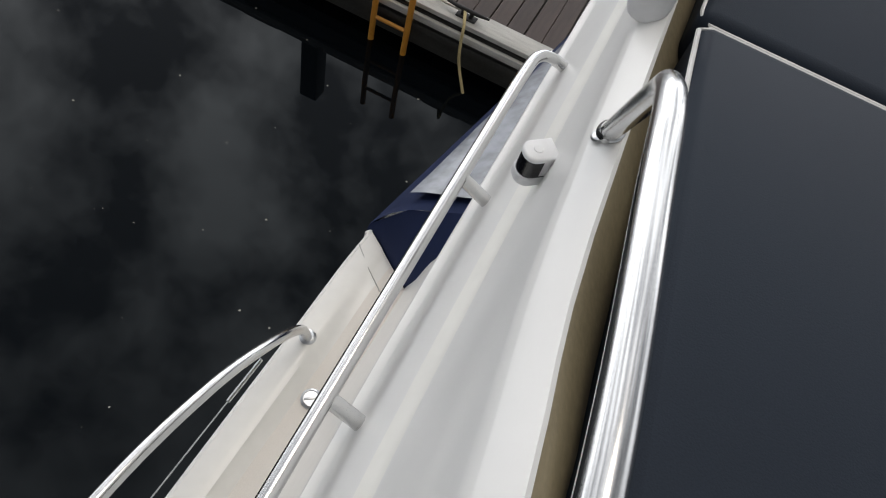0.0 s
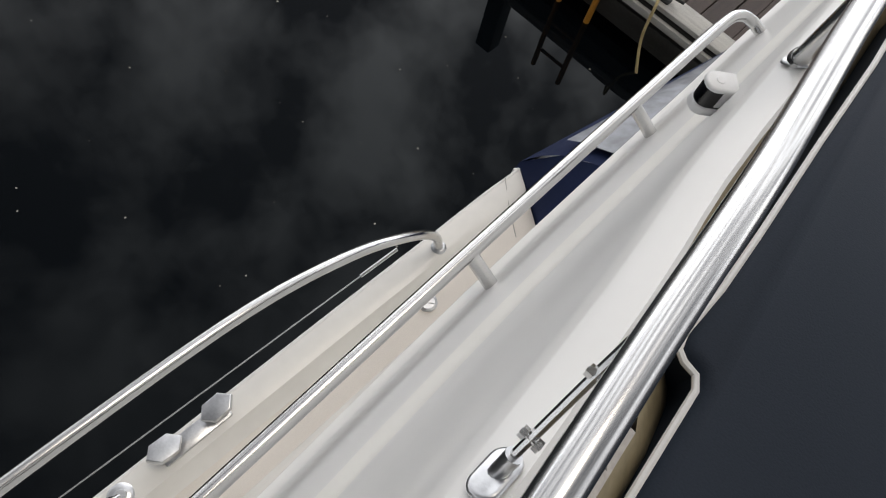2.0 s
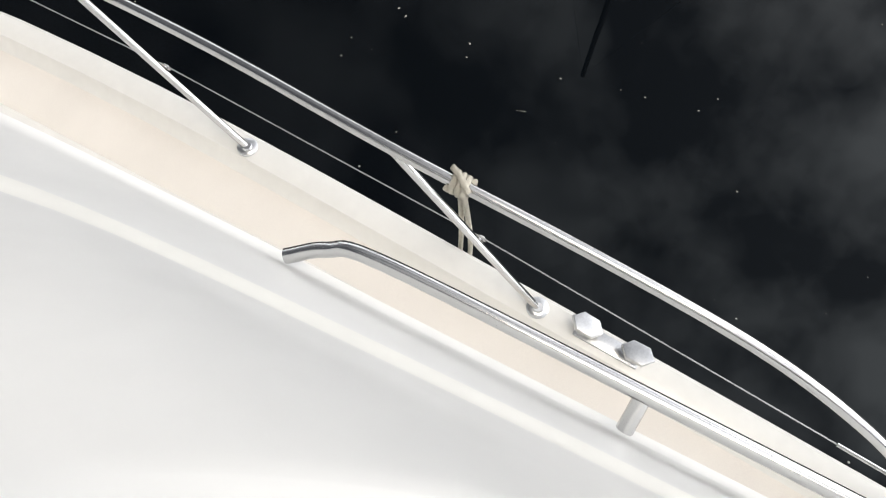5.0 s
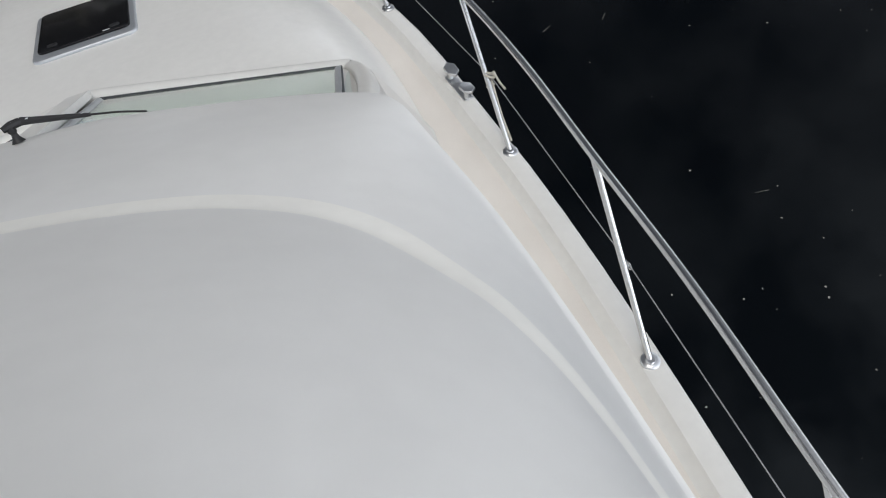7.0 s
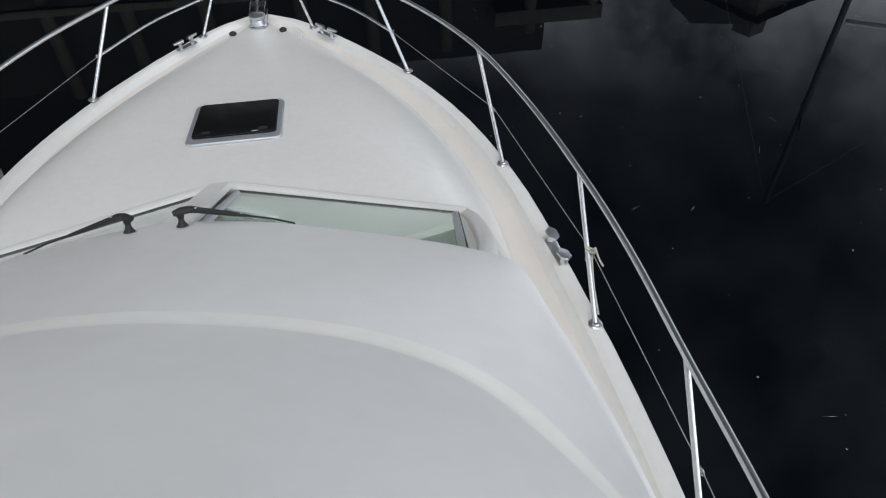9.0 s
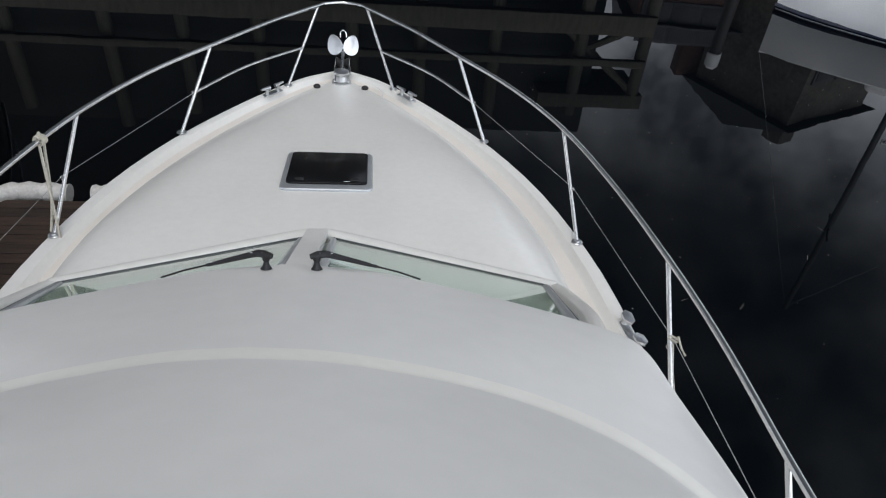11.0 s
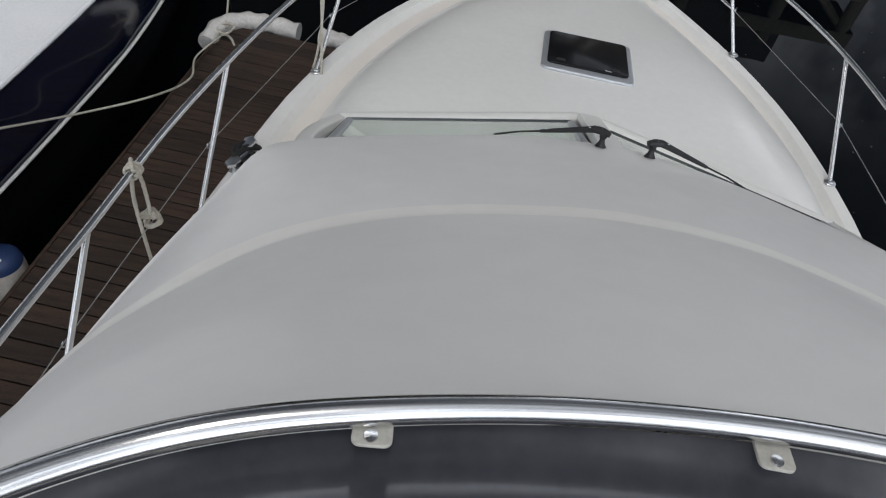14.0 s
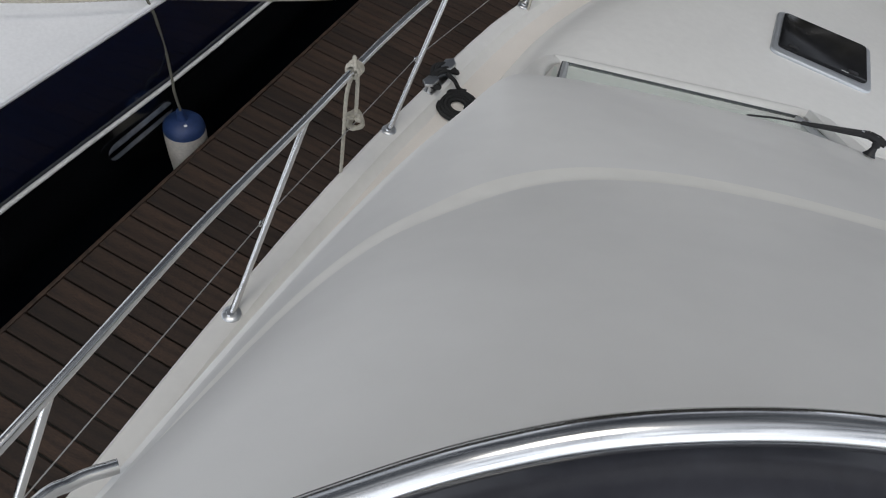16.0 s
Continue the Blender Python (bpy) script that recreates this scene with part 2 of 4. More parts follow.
def spline(pts, steps=6, closed=False):
    """A smooth curve through the points (Catmull-Rom, centripetal enough for even points)."""
    p = [Vector(q) for q in pts]
    n = len(p)
    out = []
    for i in range(n if closed else n - 1):
        if closed:
            a, b, c, d = p[i - 1], p[i], p[(i + 1) % n], p[(i + 2) % n]
        else:
            b, c = p[i], p[i + 1]
            a = p[i - 1] if i else b * 2 - c
            d = p[i + 2] if i + 2 < n else c * 2 - b
        for k in range(steps):
            t = k / steps
            out.append(0.5 * ((2 * b) + (c - a) * t + (2 * a - 5 * b + 4 * c - d) * t * t + (3 * b - a - 3 * c + d) * t ** 3))
    if not closed:
        out.append(p[-1])
    return out


def tube(bm, pts, r, sides=12, cap=True, radii=None):
    """A round bar along a line of points."""
    pts = [Vector(p) for p in pts]
    rings = []
    t0 = (pts[1] - pts[0]).normalized()
    u = t0.orthogonal().normalized()
    for i, p in enumerate(pts):
        t = (pts[min(i + 1, len(pts) - 1)] - pts[max(i - 1, 0)]).normalized()
        u = (u - t * u.dot(t)).normalized()
        v = t.cross(u)
        rr = radii[i] if radii else r
        rings.append([bm.verts.new(p + (u * math.cos(2 * math.pi * k / sides) + v * math.sin(2 * math.pi * k / sides)) * rr) for k in range(sides)])
    for a, b in zip(rings, rings[1:]):
        for k in range(sides):
            bm.faces.new((a[k], a[(k + 1) % sides], b[(k + 1) % sides], b[k]))
    if cap:
        bm.faces.new(rings[0][::-1])
        bm.faces.new(rings[-1])
    return bm


def bar(pts, r, sides=12, radii=None):
    return tube(bmesh.new(), pts, r, sides, True, radii)


def rope(pts, r):
    """A laid rope of three strands along a line of points."""
    pts = [Vector(p) for p in pts]
    fine = [pts[0]]
    for a, b in zip(pts, pts[1:]):
        n = max(1, int((b - a).length / (r * 0.9)))
        fine += [a.lerp(b, (k + 1) / n) for k in range(n)]
    bm = bmesh.new()
    rings, sides, run = [], 12, 0.0
    u = (fine[1] - fine[0]).normalized().orthogonal().normalized()
    for i, p in enumerate(fine):
        t = (fine[min(i + 1, len(fine) - 1)] - fine[max(i - 1, 0)]).normalized()
        u = (u - t * u.dot(t)).normalized()
        v = t.cross(u)
        run += (p - fine[i - 1]).length if i else 0
        ring = []
        for k in range(sides):
            a = 2 * math.pi * k / sides
            q = r * (0.80 + 0.30 * abs(math.cos(1.5 * (a - run / r * 0.55))))
            ring.append(bm.verts.new(p + (u * math.cos(a) + v * math.sin(a)) * q))
        rings.append(ring)
    for a, b in zip(rings, rings[1:]):
        for k in range(sides):
            bm.faces.new((a[k], a[(k + 1) % sides], b[(k + 1) % sides], b[k]))
    bm.faces.new(rings[0][::-1])
    bm.faces.new(rings[-1])
    return bm


def grid(rows, bm=None, closed=False):
    """A sheet through rows of points."""
    bm = bm or bmesh.new()
    vs = [[bm.verts.new(p) for p in row] for row in rows]
    for a, b in zip(vs, vs[1:]):
        m = len(a)
        for k in range(m if closed else m - 1):
            bm.faces.new((a[k], a[(k + 1) % m], b[(k + 1) % m], b[k]))
    return bm


def block(size, at=(0, 0, 0), bevel=0.0, turn=(0, 0, 0), bm=None, segs=2):
    """A box with rounded edges."""
    bm = bm or bmesh.new()
    got = bmesh.ops.create_cube(bm, size=1.0)["verts"]
    bmesh.ops.scale(bm, vec=size, verts=got)
    if bevel:
        edges = list({e for v in got for e in v.link_edges})
        got = bmesh.ops.bevel(bm, geom=edges, offset=bevel, segments=segs, affect="EDGES", profile=0.5)["verts"]
        got = list({v for f in bm.faces for v in f.verts}) if len(bm.verts) == len(got) else got
    m = pose(*at, *turn)
    seen = set()
    stack = list(got)
    while stack:
        v = stack.pop()
        if v in seen:
            continue
        seen.add(v)
        stack += [e.other_vert(v) for e in v.link_edges]
    bmesh.ops.transform(bm, matrix=m, verts=list(seen))
    return bm


def lathe(profile, at=(0, 0, 0), turn=(0, 0, 0), sides=24, bm=None):
    """A turned form from (radius, height) pairs, about z."""
    bm = bm or bmesh.new()
    m = pose(*at, *turn)
    rows = [[m @ Vector((r * math.cos(2 * math.pi * k / sides), r * math.sin(2 * math.pi * k / sides), h)) for k in range(sides)] for r, h in profile]
    return grid(rows, bm, True)


def slab(outline, z0, z1, bevel=0.0):
    """A flat plate with the given outline."""
    bm = bmesh.new()
    f = bm.faces.new([bm.verts.new((x, y, z0)) for x, y in outline])
    top = bmesh.ops.extrude_face_region(bm, geom=[f])["geom"]
    bmesh.ops.translate(bm, vec=(0, 0, z1 - z0), verts=[v for v in top if isinstance(v, bmesh.types.BMVert)])
    if bevel:
        bmesh.ops.bevel(bm, geom=[e for e in bm.edges if abs(e.verts[0].co.z - e.verts[1].co.z) < 1e-5 and e.verts[0].co.z > (z0 + z1) / 2], offset=bevel, segments=3, affect="EDGES", profile=0.5)
    return bm


def lerp(table, y):
    """Smooth value from a table of (y, value)."""
    ys, vs = [a for a, _ in table], [b for _, b in table]
    if y <= ys[0]:
        return vs[0]
    if y >= ys[-1]:
        return vs[-1]
    i = max(k for k in range(len(ys)) if ys[k] <= y)
    i = min(i, len(ys) - 2)
    h = ys[i + 1] - ys[i]
    t = (y - ys[i]) / h
    m0 = (vs[i + 1] - vs[i - 1]) / (ys[i + 1] - ys[i - 1]) if i else (vs[1] - vs[0]) / h
    m1 = (vs[i + 2] - vs[i]) / (ys[i + 2] - ys[i]) if i + 2 < len(vs) else (vs[i + 1] - vs[i]) / h
    return (2 * t ** 3 - 3 * t * t + 1) * vs[i] + (t ** 3 - 2 * t * t + t) * h * m0 + (-2 * t ** 3 + 3 * t * t) * vs[i + 1] + (t ** 3 - t * t) * h * m1


SEA, DOCK = -1.20, -0.82

# ---- water ----
bm = bmesh.new()
bm.faces.new([bm.verts.new(p) for p in ((-900, -900, SEA), (900, -900, SEA), (900, 900, SEA), (-900, 900, SEA))])
single("water", bm, WATER, "still dark harbour water reflecting an overcast sky", "water", kind="structure", smooth=False)

# ---- the motor yacht ----
yacht = thing("motor_yacht", (0, 0, SEA), "white flybridge motor yacht moored beside a wooden pontoon", "boat")
BEAM = [(-4.0, 1.13), (-3.2, 1.285), (-2.5, 1.42), (-1.9, 1.53), (-1.45, 1.555), (-0.8, 1.585), (-0.4, 1.602), (0.1, 1.622), (0.7, 1.642), (1.25, 1.652), (1.75, 1.642), (2.1, 1.615), (2.5, 1.588), (2.95, 1.530), (3.6, 1.375), (4.15, 1.145), (4.6, 0.86), (5.0, 0.54), (5.25, 0.28), (5.37, 0.06)]
SHEER = [(-4.0, 0.10), (-1.4, 0.10), (-0.3, 0.075), (0.7, 0.055), (1.8, 0.01), (3.0, 0.005), (4.3, -0.01), (5.37, 0.02)]
TRUNK = [(1.2, 1.30), (2.2, 1.345), (2.8, 1.32), (3.22, 1.24), (3.71, 1.09), (4.16, 0.90), (4.55, 0.68), (4.9, 0.42), (5.15, 0.18), (5.25, 0.04)]
CROWN = [(1.2, 0.40), (2.2, 0.40), (2.6, 0.385), (3.1, 0.325), (3.58, 0.26), (4.2, 0.16), (4.8, 0.06), (5.25, 0.0)]
YS = [-4.0, -3.4, -2.8, -2.2, -1.88, -1.72, -1.6, -1.5, -1.4, -1.3, -1.0, -0.7, -0.4, -0.1, 0.2, 0.5, 0.8, 1.1, 1.4, 1.7, 2.0, 2.2, 2.4, 2.6, 2.8, 3.0, 3.2, 3.4, 3.6, 3.8, 4.0, 4.2, 4.4, 4.6, 4.75, 4.9, 5.0, 5.1, 5.18, 5.25, 5.31, 5.36]

hull_rows = {1: [], -1: []}
for y in YS:
    b, s = lerp(BEAM, y), lerp(SHEER, y)
    t = max(0, (y - 2) / 3.4)
    prof = [(b - 0.012, s), (b, s - 0.012), (b + 0.002, s - 0.06), (b - 0.02 - 0.10 * t * b, s - 0.35), (b * (0.97 - 0.28 * t), s - 0.8), (b * (0.92 - 0.5 * t), SEA - 0.05), (b * (0.7 - 0.6 * t), SEA - 0.6)]
    for sgn in (1, -1):
        hull_rows[sgn].append([(sgn * x, y, z) for x, z in prof])
for sgn in (1, -1):
    part("hull_side", grid(hull_rows[sgn]), GEL, yacht)
part("cockpit_sole", block((2.1, 2.2, 0.05), (0, -2.95, -0.55), 0.01), GEL, yacht)

# gunwale caps and walkways
for sgn in (1, -1):
    cap_rows, walk_rows = [], []
    for y in YS:
        if y < -1.88:
            continue
        b, s = lerp(BEAM, y), lerp(SHEER, y)
        xb = lerp(TRUNK, y) if y > 1.2 else 1.0
        w = min(0.085, max(0.02, (b - 0.02) * 0.6))
        gz = -0.038 + 0.035 * min(1, max(0, (-1.35 - y) / 0.35))
        cap_rows.append([(sgn * x, y, z) for x, z in ((b - 0.012, s), (b - w + 0.02, s + 0.004), (b - w, s - 0.001), (b - w - 0.018, s + gz * 0.7), (b - w - 0.04, s + gz))])
        inn = min(xb - 0.05, b - w - 0.06)
        walk_rows.append([(sgn * (b - w - 0.04 + (inn - (b - w - 0.04)) * k / 4), y, s + gz - 0.001 * k) for k in range(5)])
    def slant(p):
        f = min(1, max(0, (-1.45 - p[1]) / 0.43))
        return (p[0], p[1] + f * 0.7 * max(0, 1.54 - abs(p[0])), p[2])
    cap_rows, walk_rows = [[slant(p) for p in r] for r in cap_rows], [[slant(p) for p in r] for r in walk_rows]
    part("gunwale", grid(cap_rows), GEL, yacht)
    part("walkway", grid(walk_rows), GEL_DECK, yacht, "cream non-slip side deck")
    # the edge that closes the end of the side deck
    s = 0.10
    part("deck_end", block((0.40, 0.02, 0.55), (sgn * 1.375, -1.756, s - 0.283), 0.003, (0, 0, sgn * -35)), GEL, yacht)
    part("deck_seam", bar([(sgn * 1.532, -1.80, s + 0.0035), (sgn * 1.46, -1.735, s + 0.0025), (sgn * 1.36, -1.66, s - 0.002)], 0.0016, 6), EDGE, yacht)

# trunk cabin and foredeck
rows = []
for y in sorted(set([q for q in YS if q >= 1.4] + [2.16 + 0.03 * k for k in range(16)])):
    xb, zc, s = lerp(TRUNK, y), lerp(CROWN, y), lerp(SHEER, y) - 0.035
    e = 9.0 - 5.5 * min(1, max(0, (y - 2.4) / 2.2))
    us = [-1 + 2 * k / 56 for k in range(57)]
    us = [math.copysign(abs(u) ** 0.72, u) for u in us]
    rows.append([(xb * u, y, (s + (zc - s) * (1 - abs(u) ** e)) if y > 2.603 - 0.34 * abs(xb * u) or abs(xb * u) > 1.10 else 0.12) for u in us])
part("foredeck", grid(rows), GEL, yacht)

# cabin sides under the overhang
rows = []
for f, z in ((0, -0.02), (0.5, 0.45), (1.0, 0.89)):
    rows.append([(-1.36 + 0.24 * f, -1.85, z), (-1.38 + 0.26 * f, 0.3, z), (-1.34 + 0.30 * f, 2.1 - 0.85 * f, z)])
for sgn in (1, -1):
    part("cabin_side", grid([[(sgn * -x, y, z) for x, y, z in r] for r in rows]), GEL, yacht)
part("cabin_bulkhead", block((2.3, 0.05, 1.0), (0, -1.84, 0.5), 0.004), GEL, yacht)

# the flybridge moulding: lip, ledge and rim, each a curve from the middle of the front round to the side
LIP = [(0, 1.738, .924), (.30, 1.69, .923), (.57, 1.60, .924), (.80, 1.512, .926), (1.0, 1.417, .926), (1.078, 1.334, .929), (1.112, 1.15, .937), (1.147, .856, .970), (1.164, .51, 1.012), (1.174, .115, 1.036), (1.186, -.381, 1.036), (1.202, -.98, 1.034), (1.20, -1.68, 1.034), (1.195, -2.6, 1.036)]
KNEE = [(0, .972, 1.322), (.156, .970, 1.313), (.309, .963, 1.287), (.47, .946, 1.256), (.634, .903, 1.23), (.785, .82, 1.218), (.893, .71, 1.219), (.964, .575, 1.235), (1.028, .416, 1.244), (1.073, .19, 1.232), (1.108, -.24, 1.20), (1.136, -.81, 1.178), (1.139, -1.42, 1.166), (1.135, -2.55, 1.16)]
RIM = [(0, .30, 1.70), (.12, .295, 1.70), (.25, .28, 1.70), (.37, .25, 1.70), (.48, .21, 1.70), (.60, .15, 1.69), (.70, .08, 1.68), (.79, .0, 1.66), (.87, -.10, 1.63), (.965, -.24, 1.59), (1.032, -.45, 1.545), (1.064, -.85, 1.475), (1.093, -1.25, 1.437), (1.128, -2.6, 1.42)]


def full(curve):
    half = spline(curve, 5)
    return [Vector((-p.x, p.y, p.z)) for p in half[:0:-1]] + half


def inset(line, d, dz):
    """A curve set inwards in plan by d and raised by dz."""
    out = []
    for i, p in enumerate(line):
        t = line[min(i + 1, len(line) - 1)] - line[max(i - 1, 0)]
        t.z = 0
        t.normalize()
        out.append(p + Vector((t.y, -t.x, 0)) * d + Vector((0, 0, dz)))
    return out


lip, knee, rim = full(LIP), full(KNEE), full(RIM)


def between(a, b, f, swell):
    return [p.lerp(q, f) + Vector((0, 0, swell)) for p, q in zip(a, b)]


ledge_in = []
for q, one in zip(knee, inset(knee, 1.0, 0.0)):
    f = min(1, max(0, (q.y - 0.15) / 0.5))
    w = 0.020 + 0.021 * f
    ledge_in.append(q + (one - q) * w + Vector((0, 0, (1.7 - 1.25 * f) * w)))
fly_rows = [inset(lip, 0.10, -0.05), inset(lip, 0.02, -0.05), inset(lip, -0.004, -0.03), inset(lip, 0.0, -0.006), inset(lip, 0.012, 0.002)]
fly_rows += [between(fly_rows[-1], knee, f, 0.004 * math.sin(math.pi * f)) for f in (0.2, 0.4, 0.6, 0.8, 0.95)]
fly_rows += [knee, ledge_in]
fly_rows += [between(ledge_in, rim, f, 0.006 * math.sin(math.pi * f)) for f in (0.04, 0.25, 0.5, 0.75, 0.94)]
fly_rows += [rim, inset(rim, 0.003, 0.004), inset(rim, 0.034, 0.024), inset(rim, 0.039, 0.020)]


def soften(rows, first, last, reach):
    """The same shell with its section resampled finely and its creases rounded."""
    stations = list(zip(*rows))
    out = []
    for prof in stations:
        fine = []
        for i in range(first, last):
            p, q = prof[i], prof[i + 1]
            n = counts[i]
            for k in range(n):
                fine.append(p.lerp(q, k / n))
        fine.append(prof[last])
        m = [0.0]
        for p, q in zip(fine, fine[1:]):
            m.append(m[-1] + (q - p).length)
        done = []
        for i, p in enumerate(fine):
            h = min(reach, m[i] * 0.9, (m[-1] - m[i]) * 0.9)
            if h < 1e-4:
                done.append(p)
                continue
            acc, wsum = Vector((0, 0, 0)), 0.0
            for j in range(len(fine) - 1):
                mid, ln = (m[j] + m[j + 1]) / 2, m[j + 1] - m[j]
                w = ln * max(0.0, 1 - abs(mid - m[i]) / h)
                if w:
                    acc += (fine[j] + fine[j + 1]) * 0.5 * w
                    wsum += w
            done.append(acc / wsum if wsum else p)
        out.append(list(prof[:first]) + done + list(prof[last + 1:]))
    return [list(r) for r in zip(*out)]


KN, RM = fly_rows.index(knee), fly_rows.index(rim)
counts = [2] * len(fly_rows)
counts[KN], counts[KN - 1], counts[KN + 1] = 6, 4, 4
for i in range(KN + 2, RM):
    counts[i] = 4
fine_rows = soften(fly_rows, 4, RM + 2, 0.026)
# ledge faces take the lighter cream, which also paints the highlight along the ridge
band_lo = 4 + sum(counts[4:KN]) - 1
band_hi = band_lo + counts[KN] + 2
shell = part("flybridge_moulding", grid(fine_rows), GEL_FACET, yacht, "grey-white flybridge moulding with a smooth cream ledge, its highlight toned in")
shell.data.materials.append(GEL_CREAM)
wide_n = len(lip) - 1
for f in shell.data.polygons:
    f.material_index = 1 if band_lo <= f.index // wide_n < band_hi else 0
ledge_edge = inset(rim, 0.039, 0.0195)
wide = inset(rim, 0.085, -0.012)
shelf = [i for i, p in enumerate(rim) if p.y > -0.82]
part("screen_ledge", grid([[ledge_edge[i] for i in shelf], [inset(rim, 0.043, -0.004)[i] for i in shelf], [wide[i] for i in shelf]]), LEDGE, yacht, "stained grey inner ledge")
inner = [wide[i] if i in shelf else ledge_edge[i] for i in range(len(rim))]
part("coaming_lining", grid([inner, inset(inner, 0.020, -0.028), inset(inner, 0.055, -0.075), [Vector((p.x * 0.93, p.y - 0.05, 1.10)) for p in inner]]), OLIVE, yacht, "olive vinyl coaming lining")
part("flybridge_floor", block((1.98, 4.0, 0.05), (0, -2.0, 1.09), 0.005), OLIVE, yacht)

# windscreen: two raked panes, a middle post, a moulded lip on the foredeck, blinds behind
def quad_sheet(a, b, c, d, thick, n=1):
    """A flat pane a-b-c-d with thickness."""
    a, b, c, d = (Vector(p) for p in (a, b, c, d))
    nor = (b - a).cross(d - a).normalized() * thick
    bm = bmesh.new()
    vs = [bm.verts.new(p) for p in (a, b, c, d, a - nor, b - nor, c - nor, d - nor)]
    for f in ((0, 1, 2, 3), (7, 6, 5, 4), (0, 4, 5, 1), (1, 5, 6, 2), (2, 6, 7, 3), (3, 7, 4, 0)):
        bm.faces.new([vs[i] for i in f])
    return bm


for sgn in (1, -1):
    def sx(p):
        return Vector((sgn * p[0], p[1], p[2]))
    bi, bo, ti, to = (0.075, 2.535, 0.405), (1.045, 2.205, 0.405), (0.075, 1.64, 0.90), (0.93, 1.38, 0.883)
    screen = part("windscreen", quad_sheet(*[sx(p) for p in (bi, bo, to, ti)], sgn * 0.006), GLASS, yacht, "pale tinted windscreen pane")
    screen.visible_shadow = False
    lowered = [(p[0] + dx, p[1] - 0.010, p[2] - 0.014) for p, dx in ((bi, -0.04), (bo, 0.03), (to, 0.03), (ti, -0.04))]
    part("blind", quad_sheet(*[sx(p) for p in lowered], sgn * 0.004), LINING, yacht, "pale blind behind the glass")
    part("gasket", bar([sx((0.075, 2.542, 0.409)), sx((1.05, 2.21, 0.409)), sx((0.94, 1.39, 0.905))], 0.006, 8), GASKET, screen, "dark rubber gasket")
    side = [sx((1.035, 2.195, 0.412)), sx((1.0, 1.93, 0.572)), sx((0.935, 1.42, 0.875))]
    part("side_frame", bar(side, 0.017, 8), ALU, screen, "grey aluminium frame")
    part("inner_frame", bar([sx((0.075, 2.51, 0.418)), sx((0.075, 1.68, 0.885))], 0.017, 8), ALU, screen, "grey aluminium frame")
    # moulded lip that runs in front of the glass
    rim_pts = spline([sx((0.0, 2.605, 0.395)), sx((0.10, 2.58, 0.40)), sx((0.55, 2.415, 0.402)), sx((1.03, 2.250, 0.395)), sx((1.09, 2.21, 0.40)), sx((1.10, 2.05, 0.49)), sx((1.06, 1.7, 0.70)), sx((0.985, 1.40, 0.835))], 6)
    lip_rows = []
    for i, p in enumerate(rim_pts):
        d = rim_pts[min(i + 1, len(rim_pts) - 1)] - rim_pts[max(i - 1, 0)]
        u = Vector((d.y, -d.x, 0)).normalized() * sgn
        v = d.cross(u).normalized()
        v = v if v.z > 0 else -v
        lip_rows.append([p + u * a + v * b for a, b in ((0.034, -0.022), (0.031, 0.002), (0.024, 0.010), (0.010, 0.014), (-0.010, 0.014), (-0.022, 0.010), (-0.030, 0.000), (-0.040, -0.022))])
    part("windscreen_moulding", grid(lip_rows), GEL, yacht)
    # white corner between pane and cabin side
    part("corner_pillar", grid([[sx((1.05, 2.21, 0.40)), sx((1.16, 2.16, 0.385)), sx((1.345, 2.05, 0.05))], [sx((0.94, 1.40, 0.85)), sx((1.09, 1.32, 0.80)), sx((1.19, 1.24, 0.48))]]), GEL, yacht)
part("centre_post", quad_sheet((-0.048, 2.560, 0.416), (0.048, 2.560, 0.416), (0.045, 1.64, 0.906), (-0.045, 1.64, 0.906), 0.03), GEL, yacht)

# wipers: a spindle on the lip, a stout arm and a thin blade that dips behind the lip
for sgn in (1, -1):
    def wx(x, y, z):
        return Vector((sgn * x, y, z))
    wiper = part("wiper", lathe([(0, 0.030), (0.011, 0.030), (0.012, 0.018), (0.008, 0.012), (0.011, 0.0), (0.019, -0.012), (0, -0.012)], wx(0.079, 1.662, 0.972), (-25, 0, 0), 14), BLACK, yacht, "black wiper on the lip")
    a, k, e, f = wx(0.060, 1.668, 1.003), wx(0.106, 1.690, 0.998), wx(0.272, 1.694, 0.943), wx(0.415, 1.676, 0.905)
    part("head", bar([a, a.lerp(k, 0.5) + Vector((0, 0, 0.002)), k], 0.012, 8, [0.009, 0.013, 0.012]), BLACK, wiper)
    part("arm", bar([k, k.lerp(e, 0.15), k.lerp(e, 0.7), e], 0.01, 8, [0.012, 0.010, 0.0075, 0.0055]), BLACK, wiper)
    part("blade", bar([e.lerp(k, 0.1), e.lerp(f, 0.5) + Vector((0, 0, 0.004)), f], 0.003, 6), RUBBER, wiper)
    for q in (k.lerp(a, 0.4), k.lerp(e, 0.12), e.lerp(k, 0.1)):
        part("rivet", lathe([(0, 0.003), (0.0035, 0.002), (0.0045, 0)], q + Vector((0, -0.003, 0.010)), (-20, 0, 0), 8), CHROME, wiper)

def rounded(w, h, r, n=5):
    pts = []
    for cx, cy, a0 in ((w / 2 - r, h / 2 - r, 0), (-w / 2 + r, h / 2 - r, 90), (-w / 2 + r, -h / 2 + r, 180), (w / 2 - r, -h / 2 + r, 270)):
        pts += [(cx + r * math.cos(radians(a0 + 90 * k / n)), cy + r * math.sin(radians(a0 + 90 * k / n))) for k in range(n + 1)]
    return pts


def plate(w, h, r, z0, z1, m, bevel=0.0):
    bm = slab(rounded(w, h, r), z0, z1, bevel)
    bmesh.ops.transform(bm, matrix=m, verts=bm.verts)
    return bm


